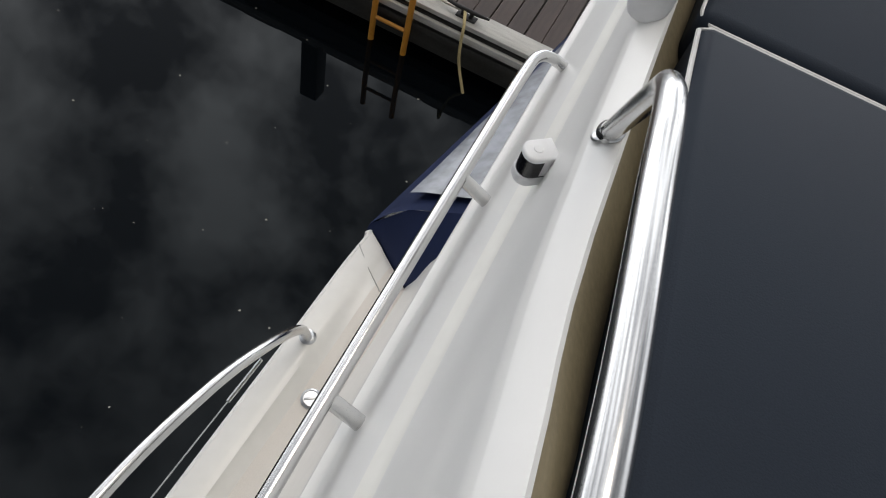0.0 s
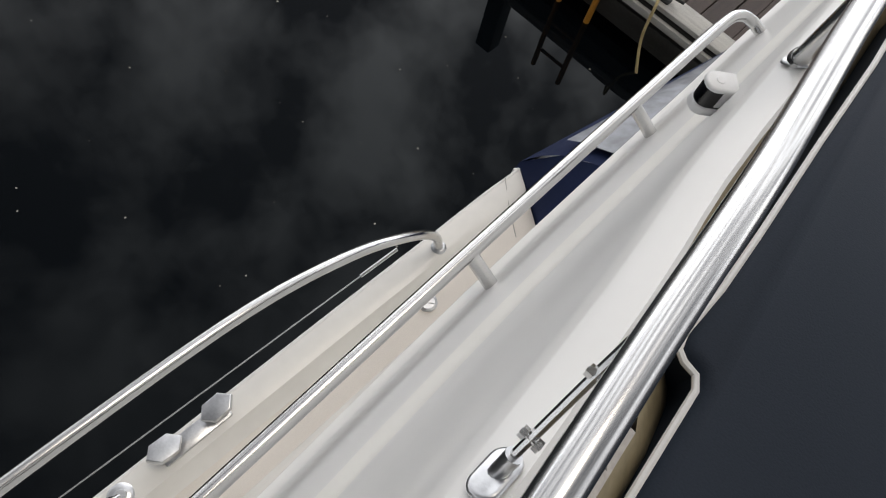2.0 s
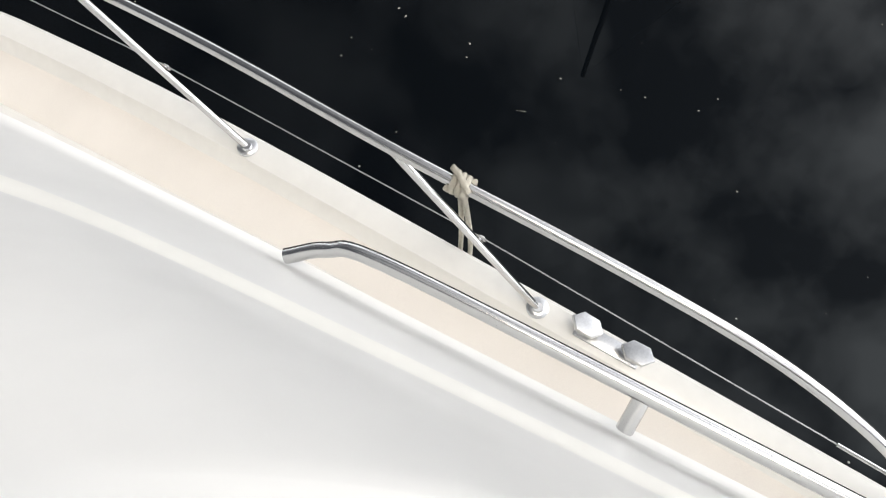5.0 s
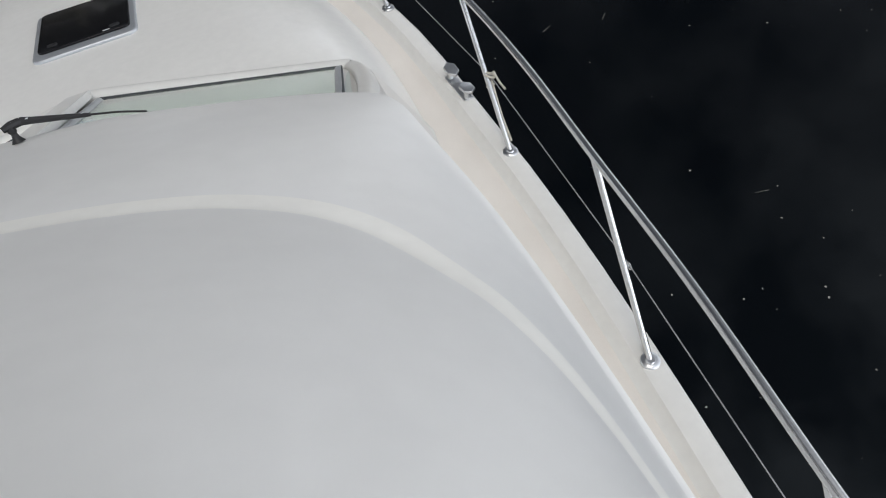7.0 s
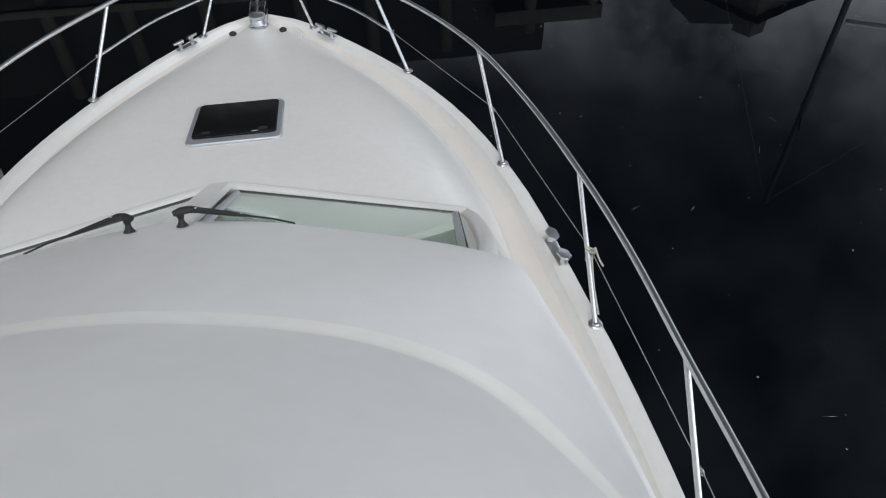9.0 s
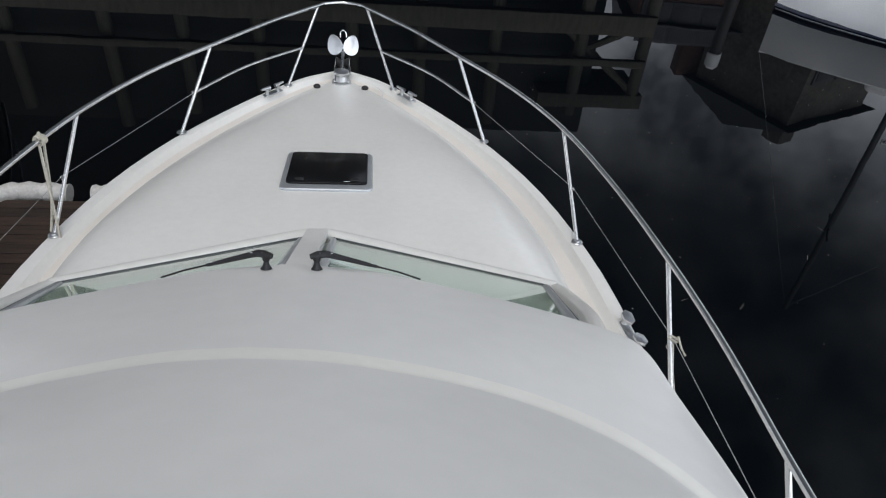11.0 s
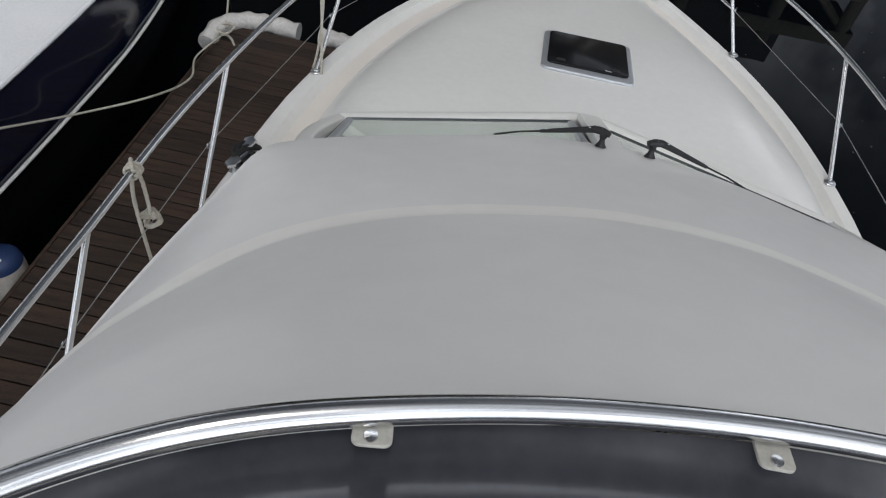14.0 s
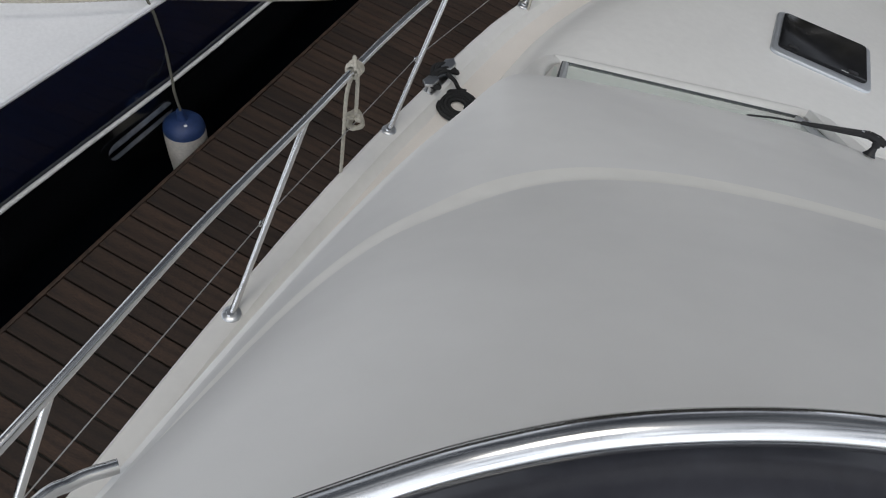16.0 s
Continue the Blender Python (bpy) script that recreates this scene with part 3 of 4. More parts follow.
# foredeck hatch
HX, HY, HZ, HT = 0.005, 3.340, 0.287, -7.6
hatch = part("hatch", plate(0.505, 0.520, 0.045, -0.014, 0.020, pose(HX, HY - 0.021, HZ + 0.004, HT, 0, 0), 0.010), ALU, yacht, "grey framed hatch with black acrylic lid", smooth=True)


hm = pose(HX, HY, HZ, HT, 0, 0)
part("lid", plate(0.445, 0.432, 0.03, 0.013, 0.032, hm @ pose(0, -0.006, 0), 0.004), HATCH, hatch, "black acrylic lid")
for x in (-0.15, 0.15):
    part("latch", plate(0.05, 0.028, 0.01, 0.032, 0.037, hm @ pose(x, -0.180, 0), 0.002), BLACK, hatch)
part("label_bar", plate(0.035, 0.005, 0.002, 0.0322, 0.0332, hm @ pose(0.11, -0.203, 0)), PIPING, hatch)


# cleats with two flat hexagonal horns
def cleat(y, yaw, sgn, x=None):
    b = lerp(BEAM, y) - 0.040 if x is None else x
    z = lerp(SHEER, y)
    c = part("cleat", block((0.05, 0.20, 0.012), (sgn * b, y, z + 0.005), 0.005, (0, 0, sgn * yaw)), CHROME, yacht, "twin-horned chrome mooring cleat")
    u = Matrix.Rotation(radians(sgn * yaw), 3, "Z") @ Vector((0, 1, 0))
    for s in (1, -1):
        at = Vector((sgn * b, y, z)) + u * s * 0.083
        part("post", lathe([(0.019, 0.006), (0.014, 0.022), (0.015, 0.044), (0.020, 0.053)], at, (0, 0, 0), 14), CHROME, c)
        hexa = [(0.034 * math.cos(radians(60 * k + 30)), 0.049 * math.sin(radians(60 * k + 30))) for k in range(6)]
        bm = slab(hexa, 0.050, 0.064, 0.004)
        bmesh.ops.transform(bm, matrix=Matrix.Translation(at) @ pose(0, 0, 0, s * 6, sgn * 6, sgn * yaw), verts=bm.verts)
        part("horn", bm, CHROME, c)
    return c


cleat(-0.57, -2, 1)
cleat(2.29, 6, 1)
cleat(2.22, 6, -1)
cleat(-0.57, -2, -1)


# bow fairlead cleats and stemhead roller
for sgn in (1, -1):
    cl = part("bow_cleat", block((0.05, 0.17, 0.012), (sgn * 0.52, 4.91, 0.018), 0.004, (0, 0, sgn * 42)), CHROME, yacht, "chrome horn cleat by the pulpit foot")
    for s in (1, -1):
        d = Matrix.Rotation(radians(sgn * 42), 3, "Z") @ Vector((0, s, 0))
        at = Vector((sgn * 0.52, 4.91, 0.02)) + d * 0.055
        part("post", lathe([(0.016, 0), (0.012, 0.03), (0.013, 0.05)], at, sides=12), CHROME, cl)
        part("horn", bar([at + Vector((0, 0, 0.05)) - d * 0.03, at + Vector((0, 0, 0.056)) + d * 0.055], 0.012, 10, [0.016, 0.008]), CHROME, cl)
roller = part("bow_roller", block((0.13, 0.30, 0.02), (0, 5.27, 0.035), 0.006), CHROME, yacht, "steel bow roller holding the anchor")
for x in (-0.058, 0.058):
    part("cheek", block((0.008, 0.30, 0.075), (x, 5.31, 0.075), 0.003), STEEL, roller)
part("drum", lathe([(0, -0.05), (0.045, -0.05), (0.03, -0.02), (0.03, 0.02), (0.045, 0.05), (0, 0.05)], (0, 5.40, 0.08), (0, 90, 0), 18), BLACK, roller)
part("windlass", lathe([(0.075, 0), (0.075, 0.02), (0.05, 0.03), (0.042, 0.07), (0.06, 0.085), (0.06, 0.105), (0.03, 0.115), (0, 0.115)], (0, 5.15, 0.01), (0, 0, 0), 22), CHROME, yacht, "chrome anchor windlass")
part("shank", bar([(0, 5.15, 0.10), (0, 5.35, 0.125), (0, 5.52, 0.16)], 0.017, 8), STEEL, roller, "galvanised anchor shank")
for sgn in (1, -1):
    el = [(0.068 * math.cos(radians(a)) * (1 - 0.25 * math.sin(radians(a))), 0.085 * math.sin(radians(a))) for a in range(0, 360, 18)]
    bm = slab(el, -0.004, 0.004, 0.002)
    bmesh.ops.transform(bm, matrix=pose(sgn * 0.070, 5.50, 0.195, 62, sgn * 28, sgn * 14), verts=bm.verts)
    part("fluke", bm, CHROME, roller, "broad rounded anchor fluke")
part("shackle", bar(spline([(-0.025, 5.55, 0.24), (-0.022, 5.56, 0.28), (0, 5.565, 0.295), (0.022, 5.56, 0.28), (0.025, 5.55, 0.24)], 5), 0.006, 8), STEEL, roller)
for x in (-0.19, 0.19):
    part("foot_switch", lathe([(0.028, 0), (0.028, 0.012), (0.018, 0.02), (0, 0.02)], (x, 5.03, 0.026), (0, 0, 0), 16), BLACK, yacht, "black rubber foot switch")
part("bow_vent_line", bar(spline([(0.26, 5.12, 0.018), (0.33, 5.0, 0.02), (0.33, 4.86, 0.025)], 5), 0.006, 6), GEL, yacht)

# ---- guard rails ----
FEET = [(0.42, 5.07, 0.01), (1.065, 4.27, 0.0), (1.470, 3.06, 0.01), (1.602, 1.80, 0.012), (1.592, 0.69, 0.058), (1.558, -0.35, 0.078)]
TOPS = [(0.20, 5.535, 0.50), (0.869, 4.587, 0.505), (1.419, 3.59, 0.475), (1.622, 2.297, 0.50), (1.634, 1.20, 0.54), (1.575, 0.10, 0.615)]
rail_half = [(0, 5.64, 0.50), (0.13, 5.60, 0.50), TOPS[0], (0.52, 5.13, 0.50), TOPS[1], (1.18, 4.12, 0.49), TOPS[2], (1.55, 2.95, 0.485), TOPS[3], (1.645, 1.75, 0.52), TOPS[4], (1.615, 0.65, 0.58), TOPS[5], (1.57, -0.40, 0.60), (1.56, -0.80, 0.565), (1.535, -1.08, 0.49), (1.515, -1.28, 0.36), (1.507, -1.40, 0.22), (1.502, -1.44, 0.10)]
pulpit = part("pulpit_rail", bar(spline([(-x, y, z) for x, y, z in rail_half[:0:-1]] + rail_half, 8), 0.0145, 14), STEEL, yacht, "polished stainless guard rail round the foredeck")
for sgn in (1, -1):
    for i, (f, t) in enumerate(zip(FEET, TOPS)):
        a, b = Vector((sgn * f[0], f[1], f[2])), Vector((sgn * t[0], t[1], t[2] - 0.01))
        st = part("stanchion", bar([a, b], 0.0115, 12), STEEL, yacht, "raked stainless stanchion")
        part("base", lathe([(0.033, 0.0), (0.033, 0.004), (0.030, 0.007), (0.017, 0.009), (0.0135, 0.014), (0, 0.014)], a, (0, 0, 0), 20), CHROME, st)
        if 1 <= i <= 5:
            m = a.lerp(b, 0.47)
            ring = [m + Vector((sgn * 0.018, 0.012 * math.cos(q * math.pi / 5), 0.012 * math.sin(q * math.pi / 5))) for q in range(11)]
            part("eye", bar(ring, 0.0028, 6), STEEL, st)
    mids = [Vector((sgn * f[0], f[1], f[2])).lerp(Vector((sgn * t[0], t[1], t[2])), 0.47) for f, t in zip(FEET, TOPS)]
    out = Vector((sgn * 0.018, 0, 0))
    end = Vector((sgn * 1.523, -1.243, 0.319))
    m01 = [mids[0], mids[0].lerp(mids[1], 0.5) + Vector((sgn * 0.05, 0.03, 0)), mids[1]]
    part("mid_rail", bar(spline(m01, 8), 0.0105, 12), STEEL, yacht, "thin stainless middle rail")
    part("lifeline", bar([mids[1]] + [m + out for m in mids[2:]] + [end], 0.0020, 6), WIRE, yacht, "wire lifeline")
    part("turnbuckle", bar([end, end + (mids[5] + out - end).normalized() * 0.13], 0.0055, 8), STEEL, yacht)
    # base under the aft end of the rail
    part("rail_base", lathe([(0.025, 0.0), (0.025, 0.004), (0.020, 0.008), (0.016, 0.010), (0, 0.010)], (sgn * 1.502, -1.44, 0.10), (0, 0, 0), 20), CHROME, yacht)

# ---- coachroof handrails ----
for sgn in (1, -1):
    def hx(x, y, z):
        return (sgn * x, y, z)
    line = spline([hx(1.165, 0.0, 1.072), hx(1.198, -0.05, 1.085), hx(1.215, -0.13, 1.10), hx(1.222, -0.5, 1.105), hx(1.228, -1.0, 1.105), hx(1.230, -1.45, 1.105), hx(1.230, -1.70, 1.105), hx(1.222, -1.765, 1.10), hx(1.20, -1.79, 1.09), hx(1.165, -1.79, 1.08)], 6)
    hr = part("handrail", bar(line, 0.0115, 14), STEEL, yacht, "stainless handrail along the overhang")
    for y in (-0.51, -0.98, -1.405):
        part("leg", bar([hx(1.175, y, 1.075), hx(1.226, y, 1.102)], 0.0115, 12), STEEL, hr)

# navigation light on the coaming
for sgn in (1, -1):
    pts = [(0.0165 * math.cos(radians(a)), 0.0165 * math.sin(radians(a))) for a in range(-90, 91, 15)]
    stadium = pts + [(-0.028, 0.0165), (-0.028, -0.0165)]
    nx, ny_, nz = 1.136, -1.336, 1.262

    def layer(z0, z1, grow, bevel=0.0):
        bm = slab([(x + math.copysign(grow, x), y + math.copysign(grow, y)) for x, y in stadium], z0, z1, bevel)
        bmesh.ops.transform(bm, matrix=pose(sgn * nx, ny_, nz, 0, 0, sgn * 42) @ Matrix.Diagonal((sgn, 1, 1, 1)), verts=bm.verts)
        return bm
    nl = part("navigation_light", layer(-0.012, 0.002, 0.003, 0.002), WHITE, yacht, "white cased side light with dark lens")
    part("lens", layer(0.002, 0.034, -0.001), GLOSSB, nl, "glossy dark lens")
    part("rear_case", block((0.026, 0.035, 0.034), (sgn * (nx - 0.0135), ny_ - 0.012, nz + 0.019), 0.003, (0, 0, sgn * 42)), WHITE, nl)
    part("top_cover", layer(0.034, 0.041, -0.002, 0.004), WHITE, nl)
    part("cover_button", lathe([(0.007, 0), (0.006, 0.0012), (0, 0.0012)], (sgn * (nx - 0.002), ny_ - 0.002, nz + 0.041), (0, 0, 0), 14), WHITE, nl)

# fuel filler
cap_z = lerp(SHEER, -1.30) - 0.036
fc = part("fuel_cap", lathe([(0.030, -0.004), (0.030, 0.006), (0.024, 0.009), (0.022, 0.007), (0, 0.007)], (1.402, -1.296, cap_z), (0, 0, 0), 24), CHROME, yacht, "round chrome filler cap")
part("slot", block((0.040, 0.007, 0.005), (1.402, -1.296, cap_z + 0.008), 0.002, (0, 0, 35)), CHROME, fc)

# ---- flybridge screen frame ----
frame_half = [(0, .232, 1.793), (.163, .222, 1.80), (.331, .193, 1.812), (.481, .153, 1.821), (.592, .111, 1.822), (.687, .064, 1.805), (.754, .013, 1.779), (.80, -.043, 1.747), (.845, -.10, 1.725), (.884, -.174, 1.711), (.933, -.30, 1.694), (.979, -.428, 1.683), (1.011, -.551, 1.675), (1.028, -.691, 1.674), (1.042, -.841, 1.676), (1.058, -.978, 1.671), (1.065, -1.056, 1.664), (1.067, -1.103, 1.644), (1.067, -1.139, 1.61), (1.074, -1.253, 1.453)]
frame_port = [(0, .230, 1.793), (.16, .220, 1.799), (.325, .189, 1.809), (.47, .146, 1.818), (.575, .104, 1.819), (.665, .057, 1.804), (.73, .013, 1.780), (.785, -.034, 1.752), (.835, -.088, 1.730), (.88, -.162, 1.712), (.93, -.294, 1.692), (.977, -.428, 1.68), (1.01, -.557, 1.671), (1.029, -.701, 1.669), (1.042, -.854, 1.671), (1.059, -.989, 1.668), (1.065, -1.063, 1.662), (1.067, -1.107, 1.643), (1.067, -1.14, 1.61), (1.074, -1.253, 1.453)]
frame_line = spline([(-x, y, z) for x, y, z in frame_port[:0:-1]] + frame_half, 7)
fr = part("screen_rail", bar(frame_line, 0.0106, 24), STEEL, yacht, "thick polished stainless screen rail")
for sgn in (1, -1):
    part("rail_foot", plate(0.035, 0.028, 0.011, 0, 0.004, pose(sgn * 1.073, -1.25, 1.4525, 4, sgn * 33, sgn * -10), 0.003), CHROME, fr)
    part("collar", lathe([(0.0145, 0), (0.0135, 0.006), (0.0116, 0.009)], (sgn * 1.073, -1.25, 1.456), (-20, 0, 0), 18), STEEL, fr)
    # folding brace with bolts
    brace = part("brace", bar([(sgn * 1.033, -0.665, 1.532), (sgn * 1.033, -0.717, 1.595), (sgn * 1.032, -0.76, 1.645)], 0.0034, 8), STEEL, yacht, "thin folding brace with lock nuts")
    part("brace_plate", plate(0.024, 0.042, 0.011, 0, 0.004, pose(sgn * 1.032, -0.662, 1.5225, 10, sgn * 33, sgn * 4), 0.003), CHROME, brace)
    part("brace_lug", bar([(sgn * 1.032, -0.662, 1.522), (sgn * 1.033, -0.673, 1.543)], 0.0062, 12), CHROME, brace)
    for p in ((1.033, -0.683, 1.556), (1.031, -0.720, 1.600)):
        part("bolt", bar([(sgn * (p[0] - 0.008), p[1], p[2]), (sgn * (p[0] + 0.008), p[1], p[2])], 0.0018, 8), STEEL, brace)
        for s in (-0.0055, 0.0055):
            part("nut", bar([(sgn * (p[0] + s - 0.002), p[1], p[2]), (sgn * (p[0] + s + 0.002), p[1], p[2])], 0.0044, 6), STEEL, brace)
part("rail_joint", bar([(0.018, 0.2335, 1.793), (0.021, 0.2333, 1.793)], 0.0110, 20), GASKET, fr)

# smoked screen folded in behind the rail
lead = [p for p in frame_line if p.y > -0.03]
fold = inset(lead, 0.004, -0.017)
down = [Vector((p.x * 0.86, p.y * 0.6 - 0.36, 1.60)) for p in lead]
scr = part("folded_screen", grid([fold, between(fold, down, 0.5, 0.0), down]), ACRYLIC, yacht, "smoked acrylic screen folded in behind the rail")
so = scr.modifiers.new("thick", "SOLIDIFY")
so.thickness = 0.005
for bx, by, bz in ((-0.461, 0.137, 1.8065), (-0.156, 0.202, 1.787), (0.156, 0.202, 1.788), (0.461, 0.142, 1.807)):
    br = part("screen_bracket", plate(0.029, 0.027, 0.006, 0, 0.003, pose(bx, by + 0.002, bz, -8, 0, -20 * bx), 0.001), BRACKET, yacht, "small cream screen bracket")
    part("screw", lathe([(0.0055, 0), (0.005, 0.002), (0, 0.0025)], (bx, by - 0.004, bz + 0.0035), (-8, 0, 0), 14), STEEL, br)

# snap studs on the coaming lining
for y, z in ((-0.98, 1.36), (-1.17, 1.36), (-0.75, 1.36)):
    part("snap_stud", lathe([(0.008, 0), (0.008, 0.003), (0.004, 0.006), (0, 0.006)], (1.012 - 0.03 * (y + 1.17), y, z), (0, -90, 0), 12), CHROME, yacht)
# white moulded base beside the cushions
part("arch_base", block((0.055, 0.20, 0.10), (1.094, -1.575, 1.48), 0.022, (0, 0, 0), segs=4), WHITE, yacht)

# aft cockpit canvas with a clear panel
def canvas_x(z, g):
    """Outline of the cover across the boat at height z, g from its fore end (0) to its aft end (1)."""
    return lerp([(0.03, 1.548 - 0.375 * g), (0.112, 1.540 - 0.375 * g), (0.28, 1.425 - 0.30 * g), (0.40, 1.245 - 0.16 * g), (0.46, 1.205 - 0.12 * g), (1.02, 1.17 - 0.10 * g)], z)


rows = []
for z in (0.03, 0.112, 0.16, 0.22, 0.28, 0.32, 0.36, 0.40, 0.43, 0.46, 0.70, 1.02):
    rows.append([(canvas_x(z, k / 14) - 0.006 * (k % 2) * (0.12 < z < 0.45), -1.885 - 2.0 * k / 14, z - 0.010 * math.sin(math.pi * ((k / 2.5) % 1)) * (0.12 < z < 0.45)) for k in range(15)])
can = part("cockpit_canopy", grid(rows), CANVAS, yacht, "navy canvas cockpit cover with clear panel")
rows = []
for z in (0.262, 0.30, 0.33, 0.36, 0.39, 0.42, 0.46, 0.62):
    rows.append([(canvas_x(z, k / 14) + 0.010, -1.950 + 0.09 * (z - 0.262) - 1.75 * k / 14, z + 0.012 + 0.0035 * math.sin(k * 1.9 + 9 * z)) for k in range(15)])
panel = part("clear_panel", grid(rows), CLEAR, can, "clear vinyl window")
part("canopy_front", grid([[(canvas_x(z, 0), -1.886, z), (1.12, -1.60, z - 0.02)] for z in (0.06, 0.112, 0.28, 0.40, 0.46, 1.02)]), CANVAS, can)

# cushions on the flybridge
def cushion(x0, x1, y0, y1, z, label):
    c = thing("sunpad_cushion", ((x0 + x1) / 2, (y0 + y1) / 2, z - 0.09), label, "cushion", "flybridge cushions")
    part("pad", block((x1 - x0, y1 - y0, 0.09), ((x0 + x1) / 2, (y0 + y1) / 2, z - 0.045), 0.022, segs=4), VINYL, c)
    w, h = x1 - x0 - 0.008, y1 - y0 - 0.008
    loop = [Vector(((x0 + x1) / 2 + a, (y0 + y1) / 2 + b, z - 0.012)) for a, b in rounded(w, h, 0.025, 4)]
    part("piping", bar(loop + [loop[0]], 0.0034, 8), PIPING, c, "white piping")


def shaped_cushion(outline, z, label):
    """A pad with a free outline: rounded top, piping along its edge."""
    cx, cy = sum(p[0] for p in outline) / len(outline), sum(p[1] for p in outline) / len(outline)
    c = thing("sunpad_cushion", (cx, cy, z - 0.09), label, "cushion", "flybridge cushions")
    part("pad", slab(outline, z - 0.09, z, 0.014), VINYL, c)
    loop = [Vector((x, y, z - 0.008)) for x, y in outline]
    part("piping", bar(loop + [loop[0]], 0.0034, 8), PIPING, c, "white piping")


shaped_cushion([(-0.05, -1.482), (1.015, -1.482), (1.028, -1.47), (1.022, -1.40), (1.012, -1.30), (1.003, -1.15), (0.992, -1.0), (0.988, -0.93), (0.989, -0.872), (0.985, -0.857), (0.976, -0.851), (0.963, -0.849), (0.956, -0.838), (0.953, -0.80), (0.945, -0.70), (0.925, -0.56), (0.89, -0.46), (0.82, -0.42), (-0.05, -0.42)], 1.475, "slate navy vinyl sunpad cushion with white piping")
cushion(-0.05, 1.035, -2.30, -1.49, 1.475, "aft slate navy sunpad cushion with white piping")
cushion(-1.03, -0.058, -2.30, -0.86, 1.475, "broad slate navy sunpad cushion with white piping")
part("cushion_base", block((1.86, 1.86, 0.30), (-0.03, -1.36, 1.235), 0.01), OLIVE, yacht)

# ---- the finger pontoon ----
def planks(parent, mat, x0, x1, y0, y1, z, along, width, gap):
    """Boards side by side, each its own piece on one shared mesh."""
    length = (x1 - x0) if along == "x" else (y1 - y0)
    bm = block((length, width - gap, 0.03) if along == "x" else (width - gap, length, 0.03), (0, 0, 0), 0.004, segs=1)
    me = bpy.data.meshes.new("plank")
    bm.to_mesh(me)
    bm.free()
    me.materials.append(mat)
    n = int(((y1 - y0) if along == "x" else (x1 - x0)) / width)
    rnd = random.Random(5)
    for i in range(n):
        ob = new("plank", me)
        ob.parent = parent
        at = ((x0 + x1) / 2, y0 + (i + 0.5) * width, z) if along == "x" else (x0 + (i + 0.5) * width, (y0 + y1) / 2, z)
        ob.location = Vector(at) + Vector((rnd.uniform(-.004, .004), 0, rnd.uniform(-.0015, .0015))) - parent.location
        ob.rotation_euler = (0, 0, rnd.uniform(-.002, .002))


PX0, PX1, PY0, PY1 = -2.72, -1.80, -4.14, 4.62
pontoon = thing("pontoon", ((PX0 + PX1) / 2, 0, SEA), "narrow brown timber finger pontoon beside the yacht", "pontoon", kind="structure")
part("frame", block((PX1 - PX0 - 0.02, PY1 - PY0, 0.30), ((PX0 + PX1) / 2, (PY0 + PY1) / 2, DOCK - 0.185), 0.01), FASCIA, pontoon, "dark wet timber frame")
for x in (PX0 - 0.012, PX1 + 0.012):
    part("edge_board", block((0.022, PY1 - PY0, 0.16), (x, (PY0 + PY1) / 2, DOCK - 0.078), 0.004), TEAK, pontoon)
for y in (-3.0, 0.0, 3.2):
    part("float", block((0.8, 1.2, 0.5), ((PX0 + PX1) / 2, y, SEA - 0.02), 0.05), FASCIA, pontoon)

stern_dock = thing("dock", (2, -5.5, SEA), "brown plank dock with a bleached edge board astern", "dock", kind="structure")
part("frame", block((20, 2.6, 0.28), (1, -5.46, DOCK - 0.185), 0.01), FASCIA, stern_dock, "dark wet timber frame")
for i in range(5):
    part("edge_board", block((3.96, 0.17, 0.035), (-7 + 4 * i, -4.235, DOCK - 0.004), 0.006), EDGE, stern_dock, "bleached edge board")
part("rubbing_strip", block((20, 0.035, 0.05), (1, -4.135, DOCK - 0.075), 0.008), EDGE, stern_dock)
part("fender_board", block((20, 0.03, 0.12), (1, -4.14, DOCK - 0.19), 0.008), FASCIA, stern_dock)
post = single("dock_post", block((0.15, 0.15, 1.6), (3.12, -4.28, -0.99), 0.012), FASCIA, "dark square timber post at the dock edge", "post")


def dock_cleat(x, y):
    c = thing("dock_cleat", (x, y, DOCK + 0.0135), "black iron horn cleat bolted to the dock edge", "cleat", "dock cleats")
    part("base", block((0.14, 0.06, 0.014), (x, y, DOCK + 0.0205), 0.005), RUBBER, c)
    for s in (-0.03, 0.03):
        part("post", bar([(x + s, y, DOCK + 0.02), (x + s, y, DOCK + 0.065)], 0.014, 10), RUBBER, c)
    part("horn", bar([(x - 0.15, y, DOCK + 0.075), (x - 0.07, y, DOCK + 0.07), (x + 0.07, y, DOCK + 0.07), (x + 0.15, y, DOCK + 0.075)], 0.014, 10, [0.008, 0.014, 0.014, 0.008]), RUBBER, c)


dock_cleat(2.0, -4.22)
dock_cleat(3.55, -4.22)
single("hanging_rope", bar(spline([(2.02, -4.22, DOCK + 0.06), (1.97, -4.10, DOCK + 0.04), (1.95, -4.07, DOCK - 0.1), (1.92, -4.06, -1.05), (1.82, -4.0, SEA - 0.02)], 8), 0.010, 8), ROPE_Y, "yellowed rope end hanging from the dock cleat", "rope")
single("tail_rope", bar(spline([(2.05, -4.22, DOCK + 0.05), (2.2, -4.25, DOCK + 0.03), (2.4, -4.30, DOCK + 0.024), (2.7, -4.29, DOCK + 0.024)], 8), 0.008, 8), ROPE, "grey rope tail lying on the edge board", "rope")

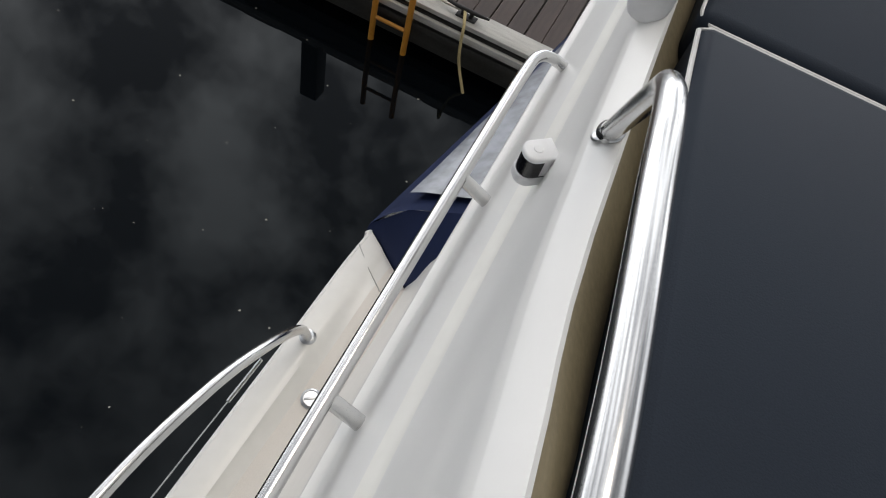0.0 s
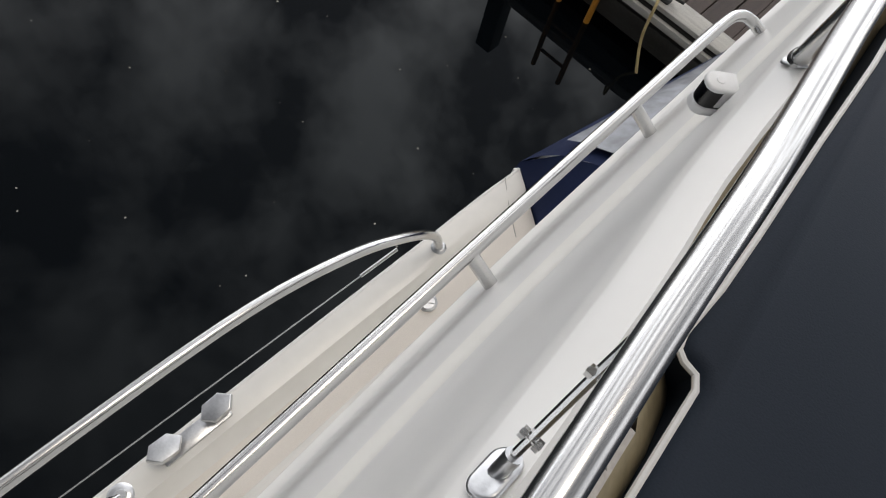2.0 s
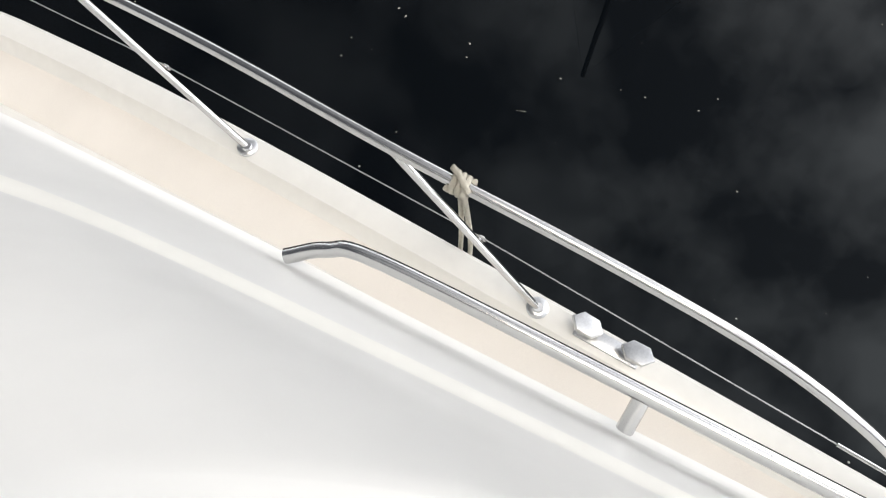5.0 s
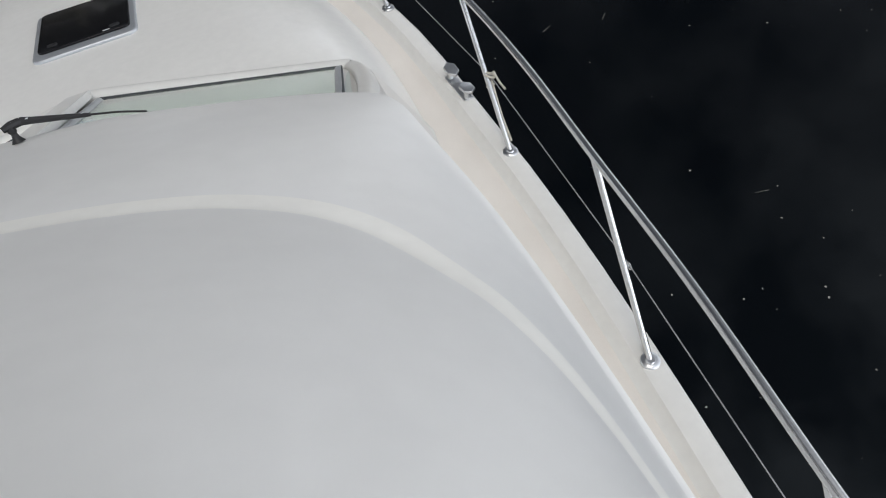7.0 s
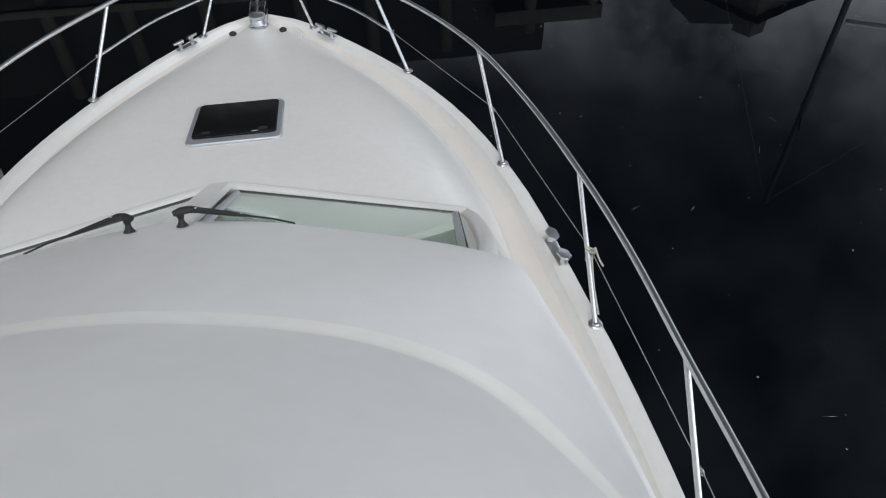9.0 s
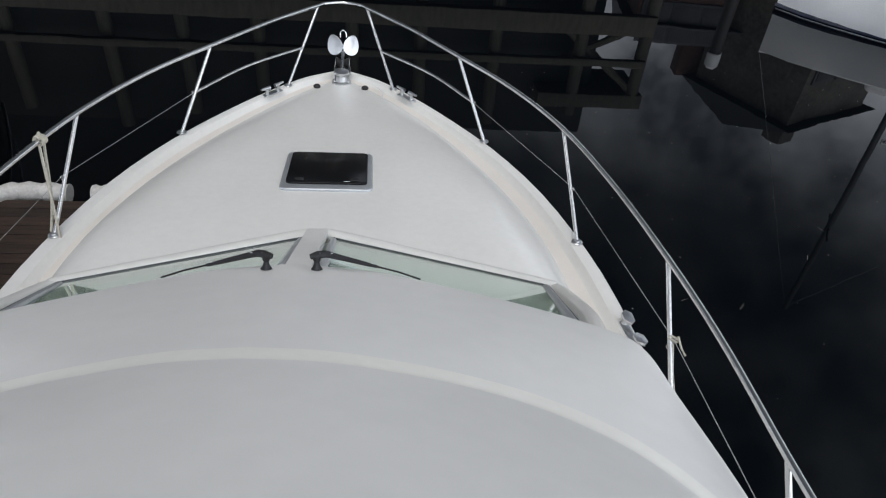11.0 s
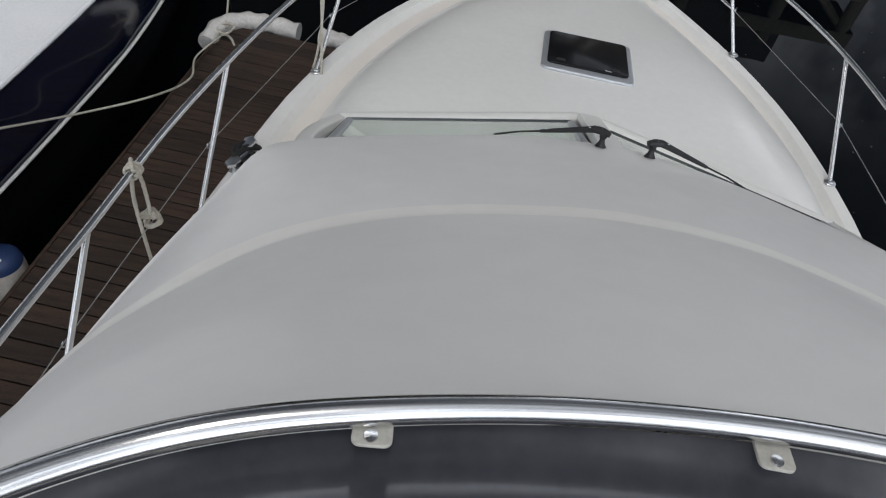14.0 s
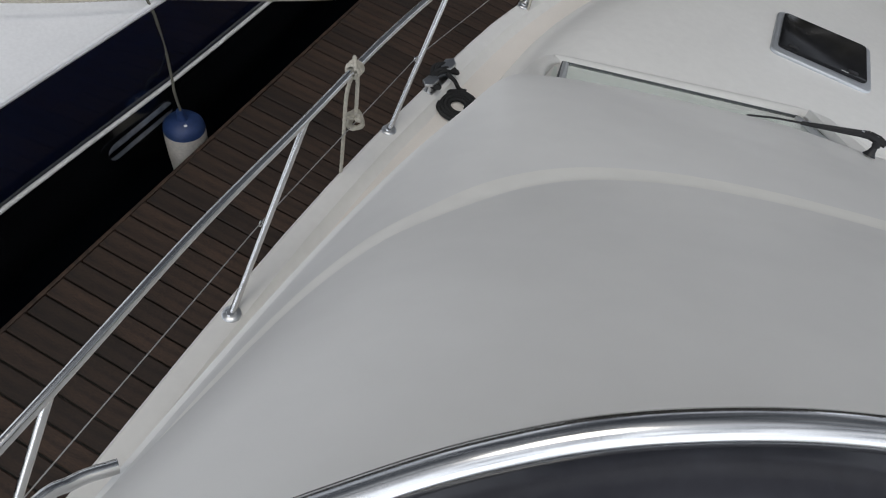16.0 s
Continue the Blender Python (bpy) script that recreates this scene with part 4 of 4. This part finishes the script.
ladder = thing("ladder", (2.45, -4.09, SEA), "orange plastic boarding ladder hung on the dock", "ladder")
for x in (2.33, 2.58):
    part("rail", bar([(x, -4.10, DOCK + 0.26), (x, -4.085, DOCK), (x, -4.085, SEA - 0.6)], 0.021, 10), ORANGE, ladder)
for z in (-1.55, -1.28, -1.01, -0.74):
    part("rung", bar([(2.33, -4.085, z), (2.58, -4.085, z)], 0.014, 8), ORANGE, ladder)

# crumpled edge bumpers at the end of the pontoon
def bumper(pts, r, label):
    line = spline(pts, 5)
    rnd = random.Random(3)
    b = single("dock_bumper", bar(line, r, 14, [r * (1 + 0.16 * math.sin(i * 1.9) * rnd.uniform(0.3, 1)) for i in range(len(line))]), SHEET, label, "bumper", "pontoon bumpers")


bumper([(-2.78, 4.30, DOCK - 0.02), (-2.76, 4.52, DOCK + 0.01), (-2.60, 4.66, DOCK + 0.02), (-2.42, 4.70, DOCK + 0.01), (-2.16, 4.70, DOCK)], 0.075, "crumpled off-white bumper wrapped round the pontoon corner")
bumper([(-1.98, 4.70, DOCK), (-1.86, 4.70, DOCK), (-1.72, 4.68, DOCK)], 0.07, "short off-white bumper at the pontoon end")

# ---- the navy sailing yacht alongside ----
sail = thing("sailing_yacht", (-4.5, 1, SEA), "navy hulled sailing yacht with white deck moored alongside", "boat")
NAVY = [(-7.5, 1.1), (-5, 1.36), (-2, 1.45), (0.9, 1.47), (1.8, 1.50), (3.0, 1.49), (3.9, 1.45), (5.2, 1.22), (6.4, 0.88), (7.4, 0.48), (8.3, 0.03)]
ny = [-7.5, -6, -4.5, -3, -1.5, 0, 1, 2, 3, 3.6, 4.2, 4.8, 5.4, 6, 6.6, 7.2, 7.8, 8.3]
def strip(fr_to, sgn):
    out = []
    for y in ny:
        h = lerp(NAVY, y)
        t = max(0, (y - 3) / 5.3)
        prof = {"top": (h - 0.03, -0.12 + 0.14 * t), "up": (h + 0.0, -0.38 + 0.1 * t), "stripe": (h - 0.01, -0.58 + 0.06 * t), "low": (h - 0.07, -0.9), "wl": (h * (0.91 - 0.3 * t), SEA), "under": (h * (0.7 - 0.5 * t), SEA - 0.5)}
        out.append([(-4.5 + sgn * prof[k][0], y, prof[k][1]) for k in fr_to])
    return grid(out)
for sgn in (1, -1):
    part("topside", strip(("top", "up", "stripe"), sgn), HULL_B, sail, "navy painted topside")
    part("lower_hull", strip(("stripe", "low", "wl", "under"), sgn), HULL_K, sail, "nearly black lower hull")
    line = [Vector((-4.5 + sgn * (lerp(NAVY, y) + 0.0), y, -0.58 + 0.06 * max(0, (y - 3) / 5.3))) for y in ny]
    part("rubbing_strake", bar(spline(line, 3), 0.012, 10), GEL_CREAM, sail, "white rubbing strake")
    part("toe_rail", bar(spline([Vector((-4.5 + sgn * (lerp(NAVY, y) - 0.03), y, -0.11 + 0.14 * max(0, (y - 3) / 5.3))) for y in ny], 3), 0.016, 8), WHITE, sail)
deck_rows = []
for y in ny:
    h, t = lerp(NAVY, y) - 0.03, max(0, (y - 3) / 5.3)
    deck_rows.append([(-4.5 + h * u, y, -0.12 + 0.14 * t + 0.06 * (1 - u * u)) for u in [k / 6 - 1 for k in range(13)]])
part("deck", grid(deck_rows), WHITE, sail, "plain white deck")
rows = []
for y, w, z in ((-3, 0.95, 0.32), (0, 0.98, 0.34), (2.5, 0.8, 0.30), (4.0, 0.5, 0.2), (4.6, 0.35, -0.02)):
    rows.append([(-4.5 + w * u, y, -0.1 + (z + 0.1) * (1 - abs(u) ** 6)) for u in [k / 8 - 1 for k in range(17)]])
part("coachroof", grid(rows), WHITE, sail)
for y in (-1.0, 1.70):
    # flat grey pane colour stands in for the pale reflection in the window
    part("hull_window", plate(0.50, 0.11, 0.06, 0, 0.004, Matrix.Translation((-4.5 + lerp(NAVY, y) - 0.036, y, -0.78)) @ Euler((radians(90), 0, radians(90))).to_matrix().to_4x4(), 0.001), CLEAR, sail, "long oval hull window")
part("mast", bar([(-4.5, 1.6, 0.2), (-4.5, 1.6, 13)], 0.085, 12), ALU, sail)

# fender hung from the navy yacht
fx, fy, fz = -2.895, 1.87, -1.02
fender = thing("fender", (fx, fy, fz - 0.27), "scuffed white cylinder fender with blue end", "fender")
part("body", lathe([(0.03, -0.27), (0.07, -0.25), (0.105, -0.18), (0.115, 0.0), (0.118, 0.15), (0.116, 0.205)], (fx, fy, fz), (0, 0, 0), 28), FENDER, fender)
part("end_cap", lathe([(0.1165, 0.205), (0.112, 0.235), (0.09, 0.262), (0.05, 0.275), (0, 0.278)], (fx, fy, fz), (0, 0, 0), 28), FENDER_B, fender, "blue end cap")
part("eyelet", bar([(fx, fy, fz + 0.27), (fx - 0.01, fy, fz + 0.34)], 0.022, 10, [0.03, 0.018]), FENDER_B, fender)
part("valve", lathe([(0.010, 0), (0.009, 0.003), (0, 0.004)], (fx + 0.045, fy - 0.03, fz + 0.272), (0, 0, 0), 12), WHITE, fender, "white valve plug")
single("fender_line", rope(spline([(fx, fy, fz + 0.33), (fx - 0.03, fy + 0.01, fz + 0.45), (-2.965, 1.92, -0.52), (-3.01, 1.955, -0.34), (-3.04, 1.94, -0.08), (-3.2, 1.95, -0.05)], 6), 0.0075), ROPE_D, "dark grey line holding the fender", "rope")
single("spring_line", rope(spline([(-2.66, 4.40, DOCK + 0.05), (-2.72, 4.0, DOCK + 0.06), (-2.60, 3.65, -0.70), (-2.62, 3.2, -0.55), (-2.9, 2.74, -0.45), (-3.02, 2.0, -0.09), (-3.3, 1.6, -0.02), (-3.7, 1.2, 0.02)], 8), 0.0070), ROPE, "white mooring line from the pontoon corner", "rope")
single("bow_line", bar(spline([(-2.68, 4.46, DOCK + 0.05), (-3.0, 5.4, -0.5), (-3.7, 7.0, 0.02)], 8), 0.008, 8), ROPE, "white mooring line running up to the navy bow", "rope")
single("line_hitch", bar(spline([(-2.72, 4.40, DOCK + 0.03), (-2.64, 4.34, DOCK + 0.07), (-2.60, 4.44, DOCK + 0.09), (-2.70, 4.50, DOCK + 0.07), (-2.74, 4.42, DOCK + 0.05), (-2.62, 4.38, DOCK + 0.03), (-2.55, 4.30, DOCK + 0.02)], 6), 0.010, 8), ROPE, "knotted line end on the pontoon corner", "rope")


# ---- ropes tied to the guard rail ----
def rail_at(y, sgn):
    pts = spline(rail_half, 12)
    p = min(pts, key=lambda q: abs(q.y - y) + (0 if q.z > 0.4 else 9))
    return Vector((sgn * p.x, p.y, p.z))


def hitch(y, sgn, hang, name, label):
    c = rail_at(y, sgn)
    d = (rail_at(y + 0.1, sgn) - rail_at(y - 0.1, sgn)).normalized()
    u = d.cross(Vector((0, 0, 1))).normalized()
    v = d.cross(u)
    pts = []
    for k in range(57):
        a = k * 2 * math.pi / 16
        pts.append(c + d * (-0.024 + 0.048 * k / 56) + (u * math.cos(a) + v * math.sin(a)) * (0.0222 + 0.0012 * math.sin(k * 0.8)))
    cross = [c + d * -0.03 + u * sgn * -0.02 + Vector((0, 0, 0.022)), c + Vector((0, 0, 0.034)), c + d * 0.03 + u * sgn * 0.02 + Vector((0, 0, 0.022))]
    r = thing(name, c, label, "rope", "rail lashings")
    part("wrap", rope(spline(pts, 3), 0.0074), ROPE, r)
    part("locking_turn", rope(spline(cross, 5), 0.0074), ROPE, r)
    for h in hang:
        part("tail", rope(spline([c + d * h[0][0] + Vector((0, 0, -0.02))] + [c + Vector(q) for q in h[1:]], 7), 0.0074), ROPE, r)
    return r, c


hitch(-0.085, 1, [((0.0,), (0.03, 0.0, -0.15), (0.065, -0.015, -0.55), (0.075, -0.01, -1.1)), ((0.02,), (0.035, 0.015, -0.15), (0.07, 0.02, -0.55), (0.08, 0.025, -1.1))], "fender_lashing", "worn white rope lashed to the guard rail")
hitch(1.54, -1, [((0.02,), (0.0, 0.03, -0.10), (0.02, 0.0, -0.22)), ((-0.02,), (-0.01, -0.03, -0.12), (0.0, -0.05, -0.35), (-0.02, -0.03, -1.25))], "fender_lashing", "worn white rope lashed to the guard rail, with a loose knot")
hitch(3.28, -1, [((0.02,), (0.02, -0.12, -0.30), (-0.02, -0.22, -0.62), (-0.05, -0.22, -1.2)), ((-0.02,), (0.04, -0.16, -0.30), (0.06, -0.26, -0.62), (0.03, -0.26, -1.2))], "fender_lashing", "pale doubled rope tied to the guard rail forward")

# loose knot on the port lashing
kc = rail_at(1.54, -1) + Vector((0.02, -0.0, -0.24))
kp = [kc + Vector((0.028 * math.cos(k * 1.7), 0.030 * math.sin(k * 2.3), 0.030 * math.sin(k * 1.1))) for k in range(22)]
single("rope_knot", rope(spline(kp, 3), 0.0085), ROPE, "frayed knot in the lashing rope", "rope")
# small lashing on the fourth starboard stanchion
sc = Vector(FEET[3]).lerp(Vector(TOPS[3]), 0.47)
sp = [sc + Vector((0.02 * math.cos(k * 1.5) + 0.012, 0.018 * math.sin(k * 1.9), 0.006 * k - 0.05)) for k in range(14)]
single("stanchion_lashing", bar(spline(sp + [sc + Vector((0.035, -0.05, -0.0)), sc + Vector((0.045, -0.085, -0.015))], 4), 0.005, 8), ROPE, "thin cord knotted round a stanchion", "rope")
single("cord_tail", bar(spline([sc + Vector((0.02, 0, -0.02)), sc + Vector((0.012, -0.10, -0.12)), Vector(FEET[3]) + Vector((0.02, 0.03, 0.03))], 5), 0.005, 8), ROPE, "thin cord hanging to the stanchion foot", "rope")

# black mooring rope made fast round the port cleat
pc = Vector((-(lerp(BEAM, 2.22) - 0.040), 2.22, 0.012))
black = thing("mooring_rope", pc, "black mooring rope wound tightly round the chrome cleat", "rope")
wound = []
for k in range(64):
    a = k * 2 * math.pi / 13
    wound.append(pc + Vector((0.040 * math.sin(a) * (1 + 0.2 * math.sin(k * 0.7)) + 0.010 * math.sin(k * 0.31), 0.092 * math.sin(a * 0.5 + 0.4), 0.018 + 0.022 * (1 + math.cos(a * 1.5)) * 0.5 + 0.0002 * k)))
part("turn", bar(spline(wound, 3), 0.0105, 8), ROPE_B, black)
part("tail", bar(spline([pc + Vector((0.02, 0.03, 0.04)), pc + Vector((0.065, 0.03, 0.02)), pc + Vector((0.095, 0.045, -0.028)), pc + Vector((0.125, 0.06, -0.034))], 6), 0.010, 8), ROPE_B, black)

coil_c = Vector((-1.428, 2.165, -0.030))
part("coil", bar([coil_c + Vector(((0.036 + 0.00087 * k) * math.cos(k * 0.30), (0.036 + 0.00087 * k) * math.sin(k * 0.30), 0.011)) for k in range(85)], 0.0102, 8), ROPE_B, black)

# ---- across the harbour ----
quay = thing("quay_wall", (-10, 15, SEA), "tall dark quay wall with timber piles and walings", "quay", kind="structure")
part("wall", block((35.2, 1.0, 5.6), (-12.0, 15.7, 0.5), 0.05), QUAY, quay)
# added above the wall to block the sky and darken the water's reflection
part("added_upper_wall", block((30, 0.8, 3.0), (-14.0, 15.9, 4.75), 0.05), QUAY, quay)
part("pier_deck", block((2.6, 1.6, 0.35), (5.5, 15.4, 2.1), 0.03), PILE, quay)
for i in range(17):
    x = -21.4 + 1.75 * i + 0.16 * math.sin(i * 2.2)
    part("pile", bar([(x, 14.75 + 0.1 * math.sin(i * 5), SEA - 1), (x + 0.05, 14.75, (3.0 if x < 4.2 else 2.35) + 0.2 * math.sin(i * 3))], 0.15, 10), PILE, quay)
part("waling", block((28, 0.22, 0.45), (-7.4, 14.55, 0.2), 0.02), PILE, quay)
part("waling", block((28, 0.16, 0.16), (-7.4, 14.55, 1.1), 0.02), PILE, quay)
part("brace", bar([(4.5, 14.8, 0.3), (6.6, 14.8, 1.95)], 0.09, 8), PILE, quay)
part("brace", bar([(4.5, 14.8, 1.2), (6.6, 14.8, 0.2)], 0.09, 8), PILE, quay)


def house(at, w, d, wall_h, roof_h, wall_mat, label, g=0.6, yaw=0):
    x, y = at
    h = thing("house", (x, y, g), label, "house")
    part("wall", block((w, d, wall_h), (x, y, g + wall_h / 2), 0.03), wall_mat, h)
    bm = bmesh.new()
    e = 0.3
    z = g + wall_h
    vs = [bm.verts.new(p) for p in ((x - w / 2 - e, y - d / 2 - e, z), (x + w / 2 + e, y - d / 2 - e, z), (x + w / 2 + e, y + d / 2 + e, z), (x - w / 2 - e, y + d / 2 + e, z), (x - w / 2 - e, y, z + roof_h), (x + w / 2 + e, y, z + roof_h))]
    for f in ((0, 1, 5, 4), (2, 3, 4, 5), (0, 4, 3), (1, 2, 5), (3, 2, 1, 0)):
        bm.faces.new([vs[i] for i in f])
    part("roof", bm, SLATE, h, smooth=False)
    part("chimney", block((0.7, 0.7, 1.6), (x + w * 0.3, y, z + roof_h + 0.3), 0.03), wall_mat, h)
    for k in range(3):
        for s in range(max(1, int(wall_h / 2.6))):
            win = part("window", block((0.9, 0.06, 1.2), (x + (k - 1) * w / 3.3, y - d / 2 - 0.02, g + 1.5 + 2.6 * s), 0.01), SLATE, h)
            part("pane", block((0.74, 0.02, 1.04), (x + (k - 1) * w / 3.3, y - d / 2 - 0.055, g + 1.5 + 2.6 * s), 0.004), BLACK, win)
    h.matrix_basis = pose(x, y, g, 0, 0, yaw)


single("far_quay", block((60, 14, 1.6), (40.2, 24, -0.6), 0.05), STONE, "low stone quay under the houses", "quay", kind="structure")
house((12.7, 18.35), 3.5, 3.5, 3.3, 0.75, STONE, "dark stone harbour house with a slate roof", 0.0, 25)
house((9.4, 19.9), 2.8, 2.4, 1.5, 0.8, BRICK, "low red brick store on the quay", 0.0, -8)
mp = thing("mooring_pile", (8.9, 15.8, SEA - 1), "dark timber mooring pile with a white painted top", "pile")
part("shaft", bar([(8.9, 15.8, SEA - 1), (8.9, 15.8, 1.2)], 0.15, 12), FASCIA, mp)
part("cap", lathe([(0.17, 1.2), (0.175, 1.24), (0.17, 1.55), (0.10, 1.62), (0, 1.64)], (8.9, 15.8, 0), (0, 0, 0), 16), WHITE, mp, "white painted top")


def sailboat(at, length, beam, mast_h, hull, label, yaw):
    """A small moored sailing boat: hull, deck, cabin, mast, boom and spreaders."""
    b = thing("moored_sailboat", (0, 0, SEA), label, "boat", "moored sailing boats")
    rows = []
    for k in range(13):
        f = k / 12
        h = beam / 2 * math.sin(math.pi * (0.22 + 0.78 * f)) ** 0.7 * (1 if f < 1 else 0) + 0.02
        y = (f - 0.5) * length
        s = SEA + 0.55 + 0.22 * f * f
        rows.append([(h * 0.35, y, SEA - 0.3), (h * 0.8, y, SEA - 0.02), (h * 0.97, y, SEA + 0.28), (h, y, s), (h * 0.96, y, s + 0.03), (0, y, s + 0.07), (-h * 0.96, y, s + 0.03), (-h, y, s), (-h * 0.97, y, SEA + 0.28), (-h * 0.8, y, SEA - 0.02), (-h * 0.35, y, SEA - 0.3)])
    part("hull", grid(rows), hull, b)
    boot = [(r[1][0] + 0.006, r[1][1], SEA + 0.06) for r in rows] + [(-r[1][0] - 0.006, r[1][1], SEA + 0.06) for r in rows[::-1]]
    part("boot_stripe", bar(boot, 0.05, 6), HULL_B, b)
    part("cabin", block((beam * 0.5, length * 0.30, 0.30), (0, 0.3, SEA + 0.76), 0.08, segs=3), WHITE, b)
    part("mast", bar([(0, 0.6, SEA + 0.8), (0, 0.6, mast_h)], 0.06, 10), SPAR, b)
    part("boom", bar([(0, 0.5, SEA + 1.9), (0, 0.5 - length * 0.38, SEA + 1.9)], 0.05, 10), ALU, b)
    part("spreader", bar([(-0.55, 0.6, mast_h * 0.55), (0.55, 0.6, mast_h * 0.55)], 0.02, 6), SPAR, b)
    part("stay", bar([(0, length / 2, SEA + 0.8), (0, 0.6, mast_h)], 0.004, 5), WIRE, b)
    part("backstay", bar([(0, -length / 2, SEA + 0.6), (0, 0.6, mast_h)], 0.004, 5), WIRE, b)
    b.matrix_basis = pose(at[0], at[1], SEA, 0, 0, yaw)
    return b


sailboat((10.15, 10.08), 6.2, 2.2, 5.0, WHITE, "white hulled sailing boat with a navy boot stripe", 57)
abeam = sailboat((10.9, 0.55), 7.0, 2.4, 9.6, WHITE, "small white sailing boat moored abeam", 5)
part("radar", lathe([(0, 0), (0.18, 0.0), (0.24, 0.05), (0.24, 0.16), (0.18, 0.21), (0, 0.22)], (10.9, 0.98, 5.1), (0, 0, 0), 16), SPAR, abeam, "radar dome on the mast, toned as a silhouette")
part("crosstree", bar([(10.2, 1.2, 4.7), (11.6, 1.2, 4.7)], 0.035, 6), SPAR, abeam)
part("aerial", bar([(11.5, 1.2, 4.7), (11.5, 1.2, 5.5)], 0.03, 6), SPAR, abeam)

# small marks on the mouldings
for sx_, sy_, sz_, r_ in ((0.769, 0.101, 1.535, 0.0028), (0.506, 0.545, 1.482, 0.0022), (1.49, 1.94, -0.0355, 0.006), (1.475, -0.20, 0.026, 0.003)):
    part("dirt_spot", lathe([(r_, 0), (r_ * 0.7, 0.0015), (0, 0.002)], (sx_, sy_, sz_), (0, 0, 0), 7), RUBBER, yacht, "small dark dirt spot")

# flecks of litter on the water
rnd = random.Random(11)
bm = bmesh.new()
for i in range(430):
    x, y, r = rnd.uniform(1.8, 9), rnd.uniform(-4, 9), rnd.uniform(0.002, 0.0075)
    a = rnd.uniform(0, 6.28)
    vs = [bm.verts.new((x + r * math.cos(a + k * 1.257) * rnd.uniform(0.4, 1.6), y + r * math.sin(a + k * 1.257), SEA + 0.002)) for k in range(5)]
    bm.faces.new(vs)
for i in range(7):
    x, y, a, n = rnd.uniform(2.6, 5), rnd.uniform(0, 5), rnd.uniform(0, 3.14), rnd.uniform(0.02, 0.05)
    u, v = Vector((math.cos(a), math.sin(a), 0)) * n, Vector((-math.sin(a), math.cos(a), 0)) * 0.0013
    bm.faces.new([bm.verts.new(Vector((x, y, SEA + 0.003)) + q) for q in (-u - v, u - v * 0.4, u + v * 0.4, -u + v)])
single("floating_litter", bm, FLECK, "pale flecks of litter and down floating on the water", "litter", kind="stuff", smooth=False)

# ---- boards last ----
planks(pontoon, TEAK, PX0, PX1, PY0, PY1, DOCK - 0.015, "x", 0.112, 0.008)
planks(stern_dock, TEAK_Y, -3.0, 6.0, -6.6, -4.33, DOCK - 0.015, "y", 0.125, 0.007)
